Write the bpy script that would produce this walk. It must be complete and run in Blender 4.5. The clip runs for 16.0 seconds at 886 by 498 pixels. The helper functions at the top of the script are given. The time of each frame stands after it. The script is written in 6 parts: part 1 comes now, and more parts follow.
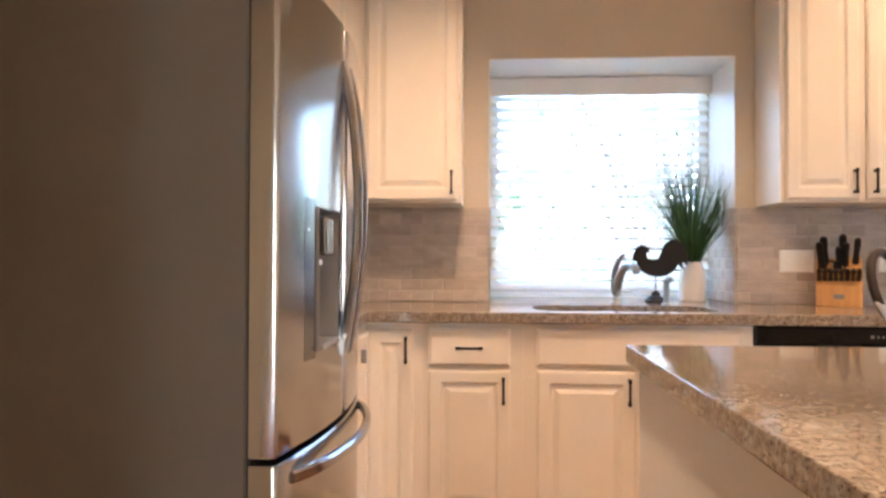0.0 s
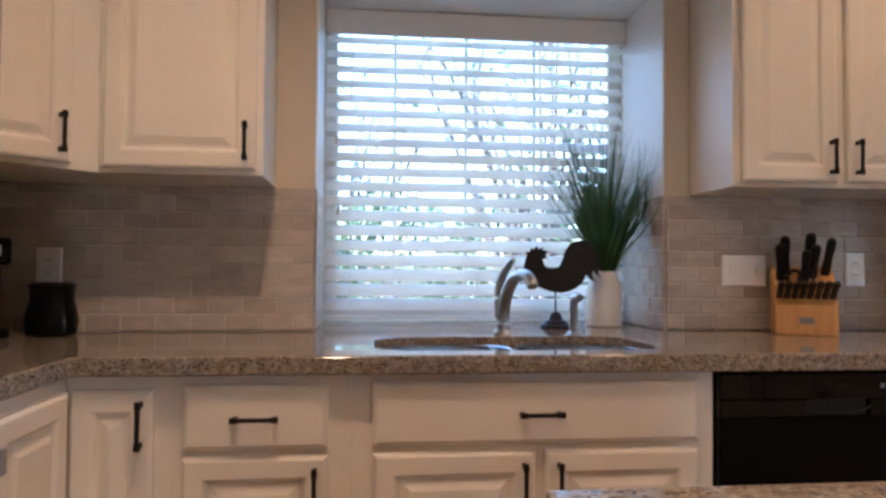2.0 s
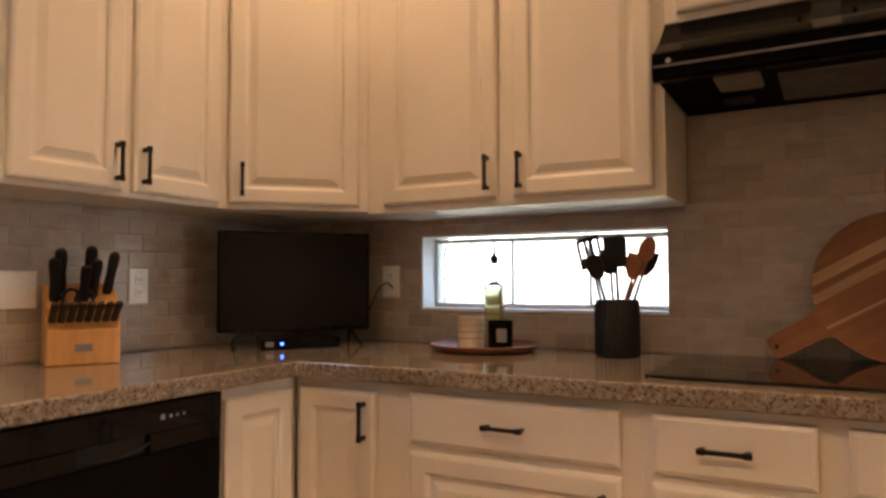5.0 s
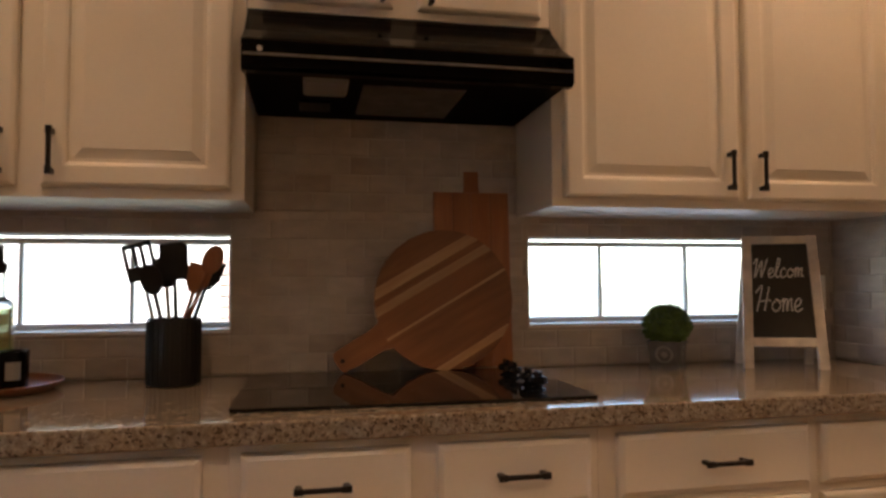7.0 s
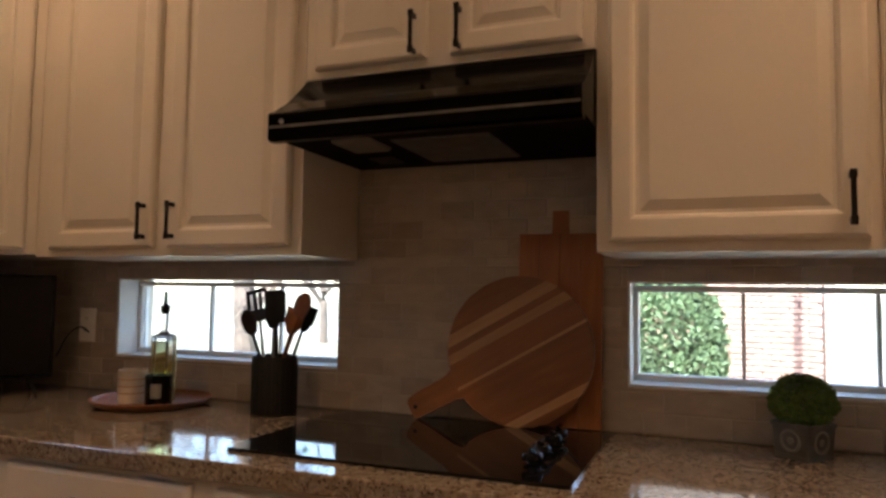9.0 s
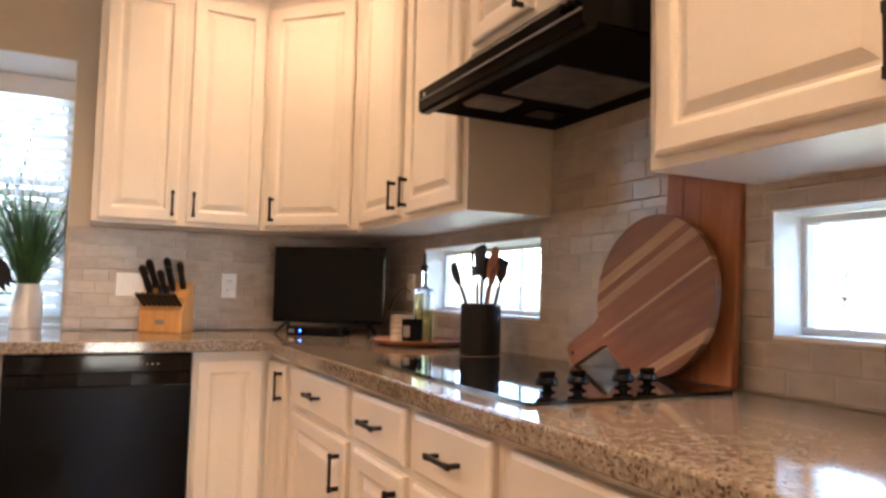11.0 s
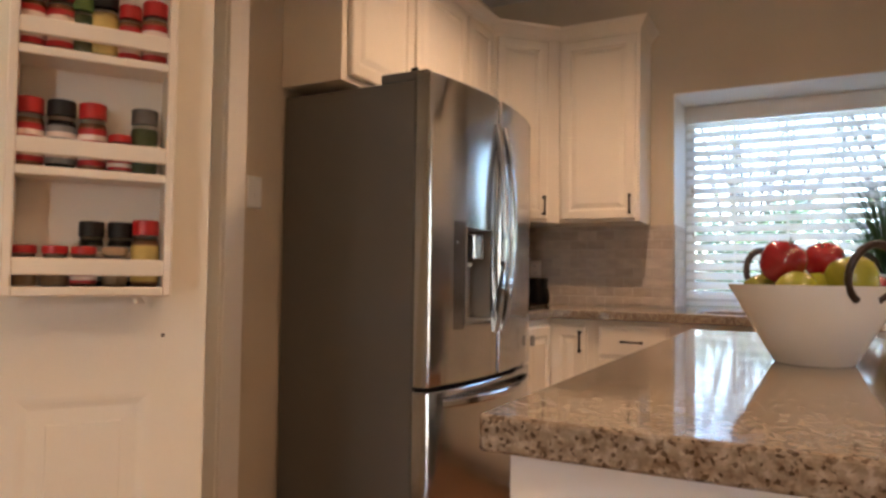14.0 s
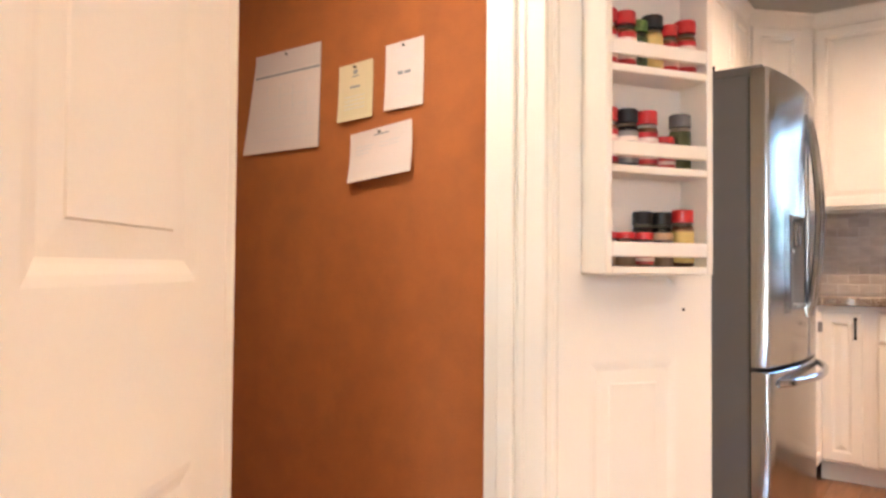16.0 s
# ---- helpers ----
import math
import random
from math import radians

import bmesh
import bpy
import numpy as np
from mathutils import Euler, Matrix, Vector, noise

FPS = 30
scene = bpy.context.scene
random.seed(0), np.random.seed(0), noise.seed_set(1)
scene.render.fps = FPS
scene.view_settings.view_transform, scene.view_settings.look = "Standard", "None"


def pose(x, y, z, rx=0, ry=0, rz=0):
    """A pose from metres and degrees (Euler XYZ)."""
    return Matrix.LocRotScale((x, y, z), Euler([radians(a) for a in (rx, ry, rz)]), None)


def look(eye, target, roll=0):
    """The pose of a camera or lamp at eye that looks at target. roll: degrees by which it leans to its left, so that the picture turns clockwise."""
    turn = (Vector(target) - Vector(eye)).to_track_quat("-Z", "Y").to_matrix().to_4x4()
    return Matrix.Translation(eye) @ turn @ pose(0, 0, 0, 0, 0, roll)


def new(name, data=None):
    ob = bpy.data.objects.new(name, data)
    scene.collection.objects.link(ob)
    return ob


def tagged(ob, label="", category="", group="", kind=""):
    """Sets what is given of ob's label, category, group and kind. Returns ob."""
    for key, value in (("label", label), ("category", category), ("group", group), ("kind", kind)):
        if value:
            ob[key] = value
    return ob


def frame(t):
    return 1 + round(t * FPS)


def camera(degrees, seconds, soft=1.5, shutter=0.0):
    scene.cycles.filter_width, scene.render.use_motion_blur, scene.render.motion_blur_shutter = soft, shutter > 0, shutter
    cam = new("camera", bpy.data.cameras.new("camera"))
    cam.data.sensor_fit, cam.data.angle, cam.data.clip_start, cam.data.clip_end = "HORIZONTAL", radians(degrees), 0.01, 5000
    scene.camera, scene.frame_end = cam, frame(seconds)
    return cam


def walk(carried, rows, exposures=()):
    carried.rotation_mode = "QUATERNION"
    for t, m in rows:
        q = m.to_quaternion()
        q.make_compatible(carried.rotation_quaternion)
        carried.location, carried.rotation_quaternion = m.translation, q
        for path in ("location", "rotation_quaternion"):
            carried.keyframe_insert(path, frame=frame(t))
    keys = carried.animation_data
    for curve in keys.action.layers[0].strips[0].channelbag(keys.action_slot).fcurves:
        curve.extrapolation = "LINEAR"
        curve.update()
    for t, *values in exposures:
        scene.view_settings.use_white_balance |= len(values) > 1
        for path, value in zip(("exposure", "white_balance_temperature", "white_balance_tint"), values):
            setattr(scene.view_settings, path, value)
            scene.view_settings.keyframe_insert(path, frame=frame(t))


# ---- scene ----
cam = camera(65.3, 16.0, soft=2.8)
PATH = [
    (0, (0.964, 0.993, 1.124), (0.839, 2.989, 1.15), 0.2),
    (0.5, (1.018, 1.177, 1.113), (1.139, 3.173, 1.156), -0.0),
    (1, (1.086, 1.47, 1.102), (1.299, 3.458, 1.153), 0.0),
    (1.5, (1.161, 1.781, 1.105), (1.374, 3.769, 1.155), 0.0),
    (2, (1.146, 2.099, 1.107), (1.361, 4.087, 1.171), 0.4),
    (2.5, (1.044, 2.309, 1.133), (1.415, 4.273, 1.21), 0.3),
    (3, (0.9, 2.39, 1.117), (1.513, 4.292, 1.208), 0.2),
    (3.5, (0.837, 2.4, 1.118), (1.676, 4.213, 1.21), 0.2),
    (4, (0.936, 2.362, 1.121), (2.093, 3.991, 1.212), 0.1),
    (4.5, (1.158, 2.323, 1.122), (2.566, 3.74, 1.22), -0.2),
    (5, (1.356, 2.37, 1.133), (3.096, 3.351, 1.228), -0.2),
    (5.2, (1.4, 2.42, 1.133), (3.251, 3.171, 1.233), 0.2),
    (7.3, (1.574, 2.604, 1.169), (3.527, 2.185, 1.273), -0.3),
    (7.5, (1.589, 2.536, 1.176), (3.54, 2.114, 1.287), -0.2),
    (8, (1.654, 2.269, 1.249), (3.638, 2.036, 1.337), 0.3),
    (8.5, (1.706, 2.02, 1.274), (3.692, 2.236, 1.38), 0.7),
    (9, (1.692, 1.75, 1.262), (3.549, 2.48, 1.391), 0.8),
    (11.3, (2.349, 0.918, 1.081), (3.045, 2.789, 1.202), 1.1),
    (11.5, (2.377, 0.899, 1.069), (2.939, 2.815, 1.185), 0.9),
    (12, (2.359, 0.875, 1.073), (2.63, 2.854, 1.177), 0.9),
    (12.5, (2.248, 0.817, 1.086), (2.222, 2.815, 1.176), 0.8),
    (13, (2.051, 0.703, 1.073), (1.726, 2.674, 1.166), 0.9),
    (13.5, (1.853, 0.601, 1.081), (1.247, 2.505, 1.162), 0.8),
    (14, (1.641, 0.428, 1.072), (0.698, 2.19, 1.149), 0.8),
    (14.5, (1.442, 0.252, 1.069), (0.334, 1.916, 1.149), 0.6),
    (15, (1.246, 0.09, 1.053), (0.03, 1.677, 1.132), 0.4),
    (15.5, (1.128, -0.054, 1.047), (-0.142, 1.49, 1.114), 0.5),
    (16, (1.054, -0.173, 1.039), (-0.143, 1.429, 1.094), 0.5),
]
EXPOSURES = [(0.0, 4.62, 5500, 8), (1.0, 4.05, 5300, 8), (2.0, 3.55, 5100, 8), (3.0, 3.28, 5100, 8), (4.0, 3.25, 5400, 8), (5.0, 3.72, 6300, 8), (7.5, 2.92, 6200, 9), (8.5, 2.8, 6250, 9), (9.2, 3.0, 6150, 9), (11.3, 4.6, 5650, 8), (12.0, 4.42, 5750, 8), (12.5, 4.1, 5800, 8), (13.0, 3.78, 5800, 8), (14.0, 3.72, 5750, 8), (14.5, 4.10, 5500, 8), (15.0, 4.38, 5450, 8), (15.5, 4.78, 5300, 7), (16.0, 4.88, 4950, 6)]
walk(cam, [(t, look(eye, target, roll)) for t, eye, target, roll in PATH], EXPOSURES)

# ---------------- light ----------------
world = bpy.data.worlds.new("sky")
scene.world = world
world.use_nodes = True
sky = world.node_tree.nodes.new("ShaderNodeTexSky")
sky.sky_type, sky.sun_disc = "NISHITA", False
SUN_UP, SUN_AZIMUTH = 38.0, 266.0
sky.sun_elevation, sky.sun_rotation = radians(SUN_UP), radians(SUN_AZIMUTH)
world.node_tree.links.new(sky.outputs[0], world.node_tree.nodes["Background"].inputs[0])
world.node_tree.nodes["Background"].inputs[1].default_value = 0.15

sun = new("sun", bpy.data.lights.new("sun", "SUN"))
sun.data.energy, sun.data.angle, sun.data.color = 2.6, radians(0.5), (1.0, 0.95, 0.87)
SUN_WAY = Vector((math.sin(radians(SUN_AZIMUTH)) * math.cos(radians(SUN_UP)), math.cos(radians(SUN_AZIMUTH)) * math.cos(radians(SUN_UP)), math.sin(radians(SUN_UP))))
sun.matrix_world = look(SUN_WAY * 50, (0, 0, 0))

# Warm fill lamp added in the garden door opening to lift the backsplash
south = new("south_fill_light", bpy.data.lights.new("south_fill_light", "AREA"))
south.data.shape, south.data.size, south.data.size_y, south.data.energy, south.data.color = "RECTANGLE", 0.62, 1.9, 2.1, (1.0, 0.78, 0.57)
south.matrix_world = look((2.475, -3.24, 1.06), (2.475, 4.0, 1.06))

# Unseen cans; the two at y = -1.6 are added for the pantry cork
CAN_SPOTS = [(0.98, 2.98, 2.0), (2.72, 3.46, 0.75), (2.40, 2.30, 0.40), (2.80, 1.25, 1.0), (0.95, 1.45, 0.55), (2.4, 0.1, 1.3), (1.1, -0.1, 0.50), (1.3, -1.6, 1.0), (2.6, -1.6, 1.0)]
CAN_WATTS, CAN_COLOUR = 5.5, (1.0, 0.60, 0.33)


# ---------------- materials ----------------
def nodes_of(name):
    m = bpy.data.materials.new(name)
    m.use_nodes = True
    return m, m.node_tree.nodes, m.node_tree.links, m.node_tree.nodes["Principled BSDF"]


def ramp_node(n, stops):
    r = n.new("ShaderNodeValToRGB")
    while len(r.color_ramp.elements) < len(stops):
        r.color_ramp.elements.new(0.5)
    for e, (p, c) in zip(r.color_ramp.elements, stops):
        e.position, e.color = p, (*c, 1)
    return r


def noise_node(n, l, scale, detail=4, stretch=None, src="Position"):
    geo = n.new("ShaderNodeNewGeometry") if src == "Position" else n.new("ShaderNodeTexCoord")
    t = n.new("ShaderNodeTexNoise")
    t.inputs["Scale"].default_value, t.inputs["Detail"].default_value = scale, detail
    out = geo.outputs[src]
    if stretch:
        mp = n.new("ShaderNodeMapping")
        mp.inputs["Scale"].default_value = stretch
        l.new(out, mp.inputs[0])
        out = mp.outputs[0]
    l.new(out, t.inputs["Vector"])
    return t


def mix_node(n, l, kind, fac, a, b):
    m = n.new("ShaderNodeMix")
    m.data_type, m.blend_type = "RGBA", kind
    for sock, v in ((m.inputs[0], fac), (m.inputs[6], a), (m.inputs[7], b)):
        if hasattr(v, "links"):
            l.new(v, sock)
        elif isinstance(v, (int, float)):
            sock.default_value = v
        else:
            sock.default_value = (*v, 1)
    return m.outputs[2]


def bump(n, l, p, height, strength, dist):
    b = n.new("ShaderNodeBump")
    b.inputs["Strength"].default_value, b.inputs["Distance"].default_value = strength, dist
    l.new(height, b.inputs["Height"])
    l.new(b.outputs[0], p.inputs["Normal"])


def plain(name, colour, rough=0.5, metal=0.0, vary=0.08, fine=60.0, coarse=3.0, relief=0.05, dist=0.001, stretch=None, coat=0.0, spec=0.5):
    """Paint, plastic or metal with blotches at two scales and a fine relief."""
    m, n, l, p = nodes_of(name)
    a = noise_node(n, l, coarse, 3, stretch)
    b = noise_node(n, l, fine, 4, stretch)
    lo = tuple(max(0, c * (1 - vary)) for c in colour)
    hi = tuple(min(1, c * (1 + vary)) for c in colour)
    ra, rb = ramp_node(n, [(0.3, lo), (0.7, hi)]), ramp_node(n, [(0.3, (1 - vary / 2,) * 3), (0.7, (1, 1, 1))])
    l.new(a.outputs[0], ra.inputs[0])
    l.new(b.outputs[0], rb.inputs[0])
    l.new(mix_node(n, l, "MULTIPLY", 1.0, ra.outputs[0], rb.outputs[0]), p.inputs["Base Color"])
    rr = n.new("ShaderNodeMapRange")
    rr.inputs[3].default_value, rr.inputs[4].default_value = rough * 0.85, min(1, rough * 1.15)
    l.new(a.outputs[0], rr.inputs[0])
    l.new(rr.outputs[0], p.inputs["Roughness"])
    p.inputs["Metallic"].default_value = metal
    p.inputs["Coat Weight"].default_value = coat
    p.inputs["Specular IOR Level"].default_value = spec
    if relief:
        bump(n, l, p, b.outputs[0], relief, dist)
    return m


def translucent(name, colour, share):
    """A pale material that lets some light through."""
    m = plain(name, colour, 0.45, vary=0.02)
    n, l = m.node_tree.nodes, m.node_tree.links
    t, mx = n.new("ShaderNodeBsdfTranslucent"), n.new("ShaderNodeMixShader")
    t.inputs[0].default_value, mx.inputs[0].default_value = (*colour, 1), share
    l.new(n["Principled BSDF"].outputs[0], mx.inputs[1])
    l.new(t.outputs[0], mx.inputs[2])
    l.new(mx.outputs[0], n["Material Output"].inputs[0])
    return m


def granite_material():
    m, n, l, p = nodes_of("granite")
    geo = n.new("ShaderNodeNewGeometry")
    big = noise_node(n, l, 75, 6)
    base = ramp_node(n, [(0.32, (0.17, 0.128, 0.089)), (0.44, (0.21, 0.168, 0.124)), (0.54, (0.245, 0.202, 0.156)), (0.66, (0.30, 0.26, 0.213))])
    l.new(big.outputs[0], base.inputs[0])
    v = n.new("ShaderNodeTexVoronoi")
    v.inputs["Scale"].default_value = 230
    warp = noise_node(n, l, 40, 3)
    add = n.new("ShaderNodeVectorMath")
    add.operation = "MULTIPLY_ADD"
    add.inputs[1].default_value = (0.008, 0.008, 0.008)
    l.new(warp.outputs["Color"], add.inputs[0])
    l.new(geo.outputs["Position"], add.inputs[2])
    l.new(add.outputs[0], v.inputs["Vector"])
    speck = ramp_node(n, [(0.0, (0.26, 0.22, 0.19)), (0.10, (0.42, 0.37, 0.33)), (0.20, (0.84, 0.81, 0.78)), (0.6, (1, 1, 1)), (0.90, (1.20, 1.20, 1.20))])
    sep = n.new("ShaderNodeSeparateColor")
    l.new(v.outputs["Color"], sep.inputs[0])
    l.new(sep.outputs[0], speck.inputs[0])
    l.new(mix_node(n, l, "MULTIPLY", 1.0, base.outputs[0], speck.outputs[0]), p.inputs["Base Color"])
    p.inputs["Roughness"].default_value = 0.07
    p.inputs["Specular IOR Level"].default_value = 0.75
    return m


def wood_material(name, stops, scale, stretch, rough=0.4, src="Object"):
    m, n, l, p = nodes_of(name)
    g = noise_node(n, l, scale, 6, stretch, src)
    g.inputs["Distortion"].default_value = 0.6
    r = ramp_node(n, stops)
    l.new(g.outputs[0], r.inputs[0])
    info = n.new("ShaderNodeObjectInfo")
    rr = ramp_node(n, [(0.0, (0.75, 0.72, 0.7)), (1.0, (1.1, 1.1, 1.1))])
    l.new(info.outputs["Random"], rr.inputs[0])
    l.new(mix_node(n, l, "MULTIPLY", 1.0, r.outputs[0], rr.outputs[0]), p.inputs["Base Color"])
    p.inputs["Roughness"].default_value = rough
    bump(n, l, p, g.outputs[0], 0.12, 0.002)
    return m


def tile_material():
    m, n, l, p = nodes_of("stone_tile")
    info = n.new("ShaderNodeObjectInfo")
    base = ramp_node(n, [(0.0, (0.41, 0.34, 0.28)), (0.35, (0.45, 0.38, 0.315)), (0.7, (0.48, 0.41, 0.345)), (1.0, (0.52, 0.45, 0.38))])
    l.new(info.outputs["Random"], base.inputs[0])
    a = noise_node(n, l, 14, 5, (1, 1, 2.5))
    v = ramp_node(n, [(0.3, (0.86, 0.855, 0.85)), (0.55, (1, 1, 1)), (0.72, (1.12, 1.115, 1.11))])
    l.new(a.outputs[0], v.inputs[0])
    l.new(mix_node(n, l, "MULTIPLY", 1.0, base.outputs[0], v.outputs[0]), p.inputs["Base Color"])
    p.inputs["Roughness"].default_value = 0.3
    b = noise_node(n, l, 60, 4)
    bump(n, l, p, b.outputs[0], 0.12, 0.001)
    return m


def glass_material(name, colour=(1, 1, 1), rough=0.0):
    m, n, l, p = nodes_of(name)
    p.inputs["Base Color"].default_value = (*colour, 1)
    p.inputs["Roughness"].default_value, p.inputs["Transmission Weight"].default_value = rough, 1.0
    p.inputs["IOR"].default_value = 1.45
    return m


def glow(name, colour, strength):
    m, n, l, p = nodes_of(name)
    p.inputs["Base Color"].default_value = (*colour, 1)
    p.inputs["Emission Color"].default_value, p.inputs["Emission Strength"].default_value = (*colour, 1), strength
    return m


M = {}
M["cab"] = plain("cabinet_paint", (0.77, 0.705, 0.60), 0.38, vary=0.04, fine=90, relief=0.06)
M["wall"] = plain("wall_paint", (0.58, 0.50, 0.38), 0.75, vary=0.04, fine=220, relief=0.25, dist=0.0015)
M["white"] = plain("white_trim_paint", (0.80, 0.78, 0.74), 0.4, vary=0.03)
M["plate"] = plain("outlet_plastic", (0.90, 0.89, 0.86), 0.28, vary=0.02, relief=0.0)
M["door"] = plain("door_paint", (0.81, 0.765, 0.655), 0.42, vary=0.03, fine=160, relief=0.1)
M["ceiling"] = plain("ceiling_paint", (0.72, 0.69, 0.64), 0.9, vary=0.03, fine=140, relief=0.3, dist=0.002)
M["granite"] = granite_material()
M["tile"] = tile_material()
M["grout"] = plain("grout", (0.50, 0.45, 0.39), 0.9, vary=0.06, fine=300)
M["handle"] = plain("oil_rubbed_bronze", (0.018, 0.014, 0.012), 0.35, 0.6, vary=0.2)
M["black"] = plain("black_appliance", (0.004, 0.004, 0.0045), 0.14, vary=0.15, relief=0.02, spec=0.14)
M["satin"] = plain("satin_black_steel", (0.004, 0.004, 0.0045), 0.18, vary=0.12, relief=0.02, spec=0.07)
M["gloss"] = plain("gloss_black", (0.004, 0.004, 0.0045), 0.06, vary=0.1, relief=0.0, spec=0.25)
M["dull_black"] = plain("dull_black_sheet", (0.004, 0.0038, 0.0036), 0.85, vary=0.3, spec=0.08)
M["hood"] = plain("black_enamel", (0.003, 0.0028, 0.0028), 0.13, vary=0.2, relief=0.03, spec=0.07)
M["matt"] = plain("matt_black", (0.008, 0.0075, 0.0075), 0.5, vary=0.2, spec=0.35)
M["grey"] = plain("grey_plastic", (0.22, 0.21, 0.2), 0.5, vary=0.08)
M["steel"] = plain("brushed_steel", (0.47, 0.475, 0.48), 0.17, 1.0, vary=0.05, fine=160, coarse=5, relief=0.05, stretch=(1, 1, 0.03))
M["panel"] = plain("smoked_panel", (0.22, 0.225, 0.235), 0.16, 0.9, vary=0.05, relief=0.0)
M["chrome"] = plain("brushed_nickel", (0.45, 0.43, 0.40), 0.3, 1.0, vary=0.05)
M["fridge_side"] = plain("grey_textured_steel", (0.128, 0.122, 0.112), 0.5, 0.2, vary=0.05, fine=400, relief=0.15)
M["cork"] = plain("cork_board", (0.40, 0.122, 0.022), 0.9, vary=0.09, fine=210, coarse=14, relief=0.6, dist=0.002)
# White paper; the pinkish tint holds the orange bounce off the cork
M["paper"] = plain("paper", (0.76, 0.62, 0.53), 0.8, vary=0.03, relief=0.05)
M["paper_y"] = plain("yellow_paper", (0.72, 0.58, 0.34), 0.8, vary=0.04)
M["ink"] = plain("ink", (0.30, 0.28, 0.27), 0.8)
M["ink_faint"] = plain("faint_print", (0.66, 0.62, 0.59), 0.8)
M["header"] = plain("grey_print", (0.66, 0.54, 0.47), 0.8, vary=0.05)
M["ceramic"] = plain("white_ceramic", (0.75, 0.725, 0.68), 0.18, vary=0.02, relief=0.0)
M["blind"] = translucent("blind_slat", (0.90, 0.90, 0.89), 0.66)
M["glass"] = glass_material("window_glass")
M["jarglass"] = glass_material("jar_glass", (0.93, 0.95, 0.93), 0.02)
M["oil"] = glass_material("olive_oil", (0.86, 0.80, 0.36))
M["screen"] = plain("dark_screen", (0.006, 0.006, 0.007), 0.2, vary=0.1, relief=0.0, spec=0.2)
M["cooktop"] = plain("black_ceramic_glass", (0.006, 0.006, 0.006), 0.04, vary=0.1, relief=0.0)
M["beech"] = wood_material("beech_wood", [(0.3, (0.54, 0.26, 0.07)), (0.7, (0.68, 0.36, 0.11))], 9, (6, 6, 0.5), 0.4)
M["acacia"] = wood_material("acacia_wood", [(0.25, (0.15, 0.055, 0.02)), (0.42, (0.22, 0.085, 0.03)), (0.60, (0.265, 0.108, 0.04)), (0.75, (0.32, 0.145, 0.055))], 5, (6, 6, 0.7), 0.5)
M["board"] = wood_material("maple_wood", [(0.2, (0.26, 0.085, 0.028)), (0.8, (0.40, 0.155, 0.055))], 7, (8, 8, 0.6), 0.4)
M["floor"] = wood_material("oak_floor", [(0.2, (0.13, 0.06, 0.03)), (0.8, (0.30, 0.15, 0.07))], 5, (8, 0.8, 8), 0.3, "Position")
M["leaf"] = plain("grass_blade", (0.045, 0.11, 0.03), 0.5, vary=0.35, fine=30, coarse=12)
M["moss"] = plain("topiary_leaf", (0.10, 0.17, 0.03), 0.6, vary=0.4, fine=80, coarse=30)
M["tin"] = plain("weathered_zinc", (0.13, 0.125, 0.12), 0.6, 0.3, vary=0.35, fine=60, coarse=20)
M["chalk"] = plain("chalk_board", (0.03, 0.026, 0.022), 0.8, vary=0.3, coarse=8)
M["chalkline"] = plain("chalk", (0.75, 0.73, 0.70), 0.9)
M["whitewash"] = plain("whitewashed_wood", (0.62, 0.55, 0.47), 0.7, vary=0.25, fine=40, coarse=14, relief=0.3)
M["red"] = plain("red_plastic", (0.40, 0.016, 0.016), 0.3, vary=0.06)
M["apple_r"] = plain("red_apple", (0.27, 0.010, 0.014), 0.2, vary=0.4, fine=25, coarse=9, relief=0.02)
M["apple_g"] = plain("green_apple", (0.25, 0.25, 0.025), 0.22, vary=0.2, fine=120, coarse=8, relief=0.02)
M["bronze"] = plain("dark_bronze", (0.05, 0.035, 0.028), 0.35, 0.7, vary=0.2)
M["spice_a"] = plain("brown_spice", (0.34, 0.15, 0.06), 0.8, vary=0.3)
M["spice_b"] = plain("yellow_spice", (0.62, 0.46, 0.14), 0.8, vary=0.2)
M["spice_c"] = plain("green_spice", (0.13, 0.17, 0.07), 0.8, vary=0.3)
M["spice_d"] = plain("pale_spice", (0.50, 0.34, 0.2), 0.8, vary=0.25)
M["rubber"] = plain("rubber", (0.03, 0.03, 0.03), 0.7)
M["blue"] = glow("blue_led", (0.03, 0.10, 1.0), 1.6)
M["lamp"] = glow("lit_lamp", (1.0, 0.80, 0.55), 6.0)
M["grassland"] = plain("lawn", (0.30, 0.29, 0.19), 0.9, vary=0.3, fine=6, coarse=0.4, relief=0.3, dist=0.02)
M["road"] = plain("pale_concrete", (0.42, 0.40, 0.37), 0.9, vary=0.1, fine=20, coarse=1)
M["bark"] = plain("bark", (0.12, 0.10, 0.085), 0.9, vary=0.3, fine=25, coarse=5, relief=0.6, dist=0.01)
M["foliage"] = plain("foliage", (0.10, 0.16, 0.075), 0.6, vary=0.45, fine=9, coarse=2)
M["brick"] = plain("red_brick", (0.41, 0.255, 0.205), 0.85, vary=0.25, fine=40, coarse=4, relief=0.3)
M["fence"] = plain("fence_board", (0.30, 0.24, 0.18), 0.85, vary=0.25, fine=20, coarse=3, stretch=(3, 3, 0.4))
M["roof"] = plain("roof_shingle", (0.12, 0.11, 0.10), 0.9, vary=0.25, fine=12)
M["fabric"] = plain("brown_fabric", (0.16, 0.075, 0.055), 0.9, vary=0.2, fine=200, relief=0.3)
M["basket"] = plain("red_brown_box", (0.30, 0.075, 0.022), 0.7, vary=0.15)
M["led"] = plain("white_print", (0.6, 0.6, 0.6), 0.6)


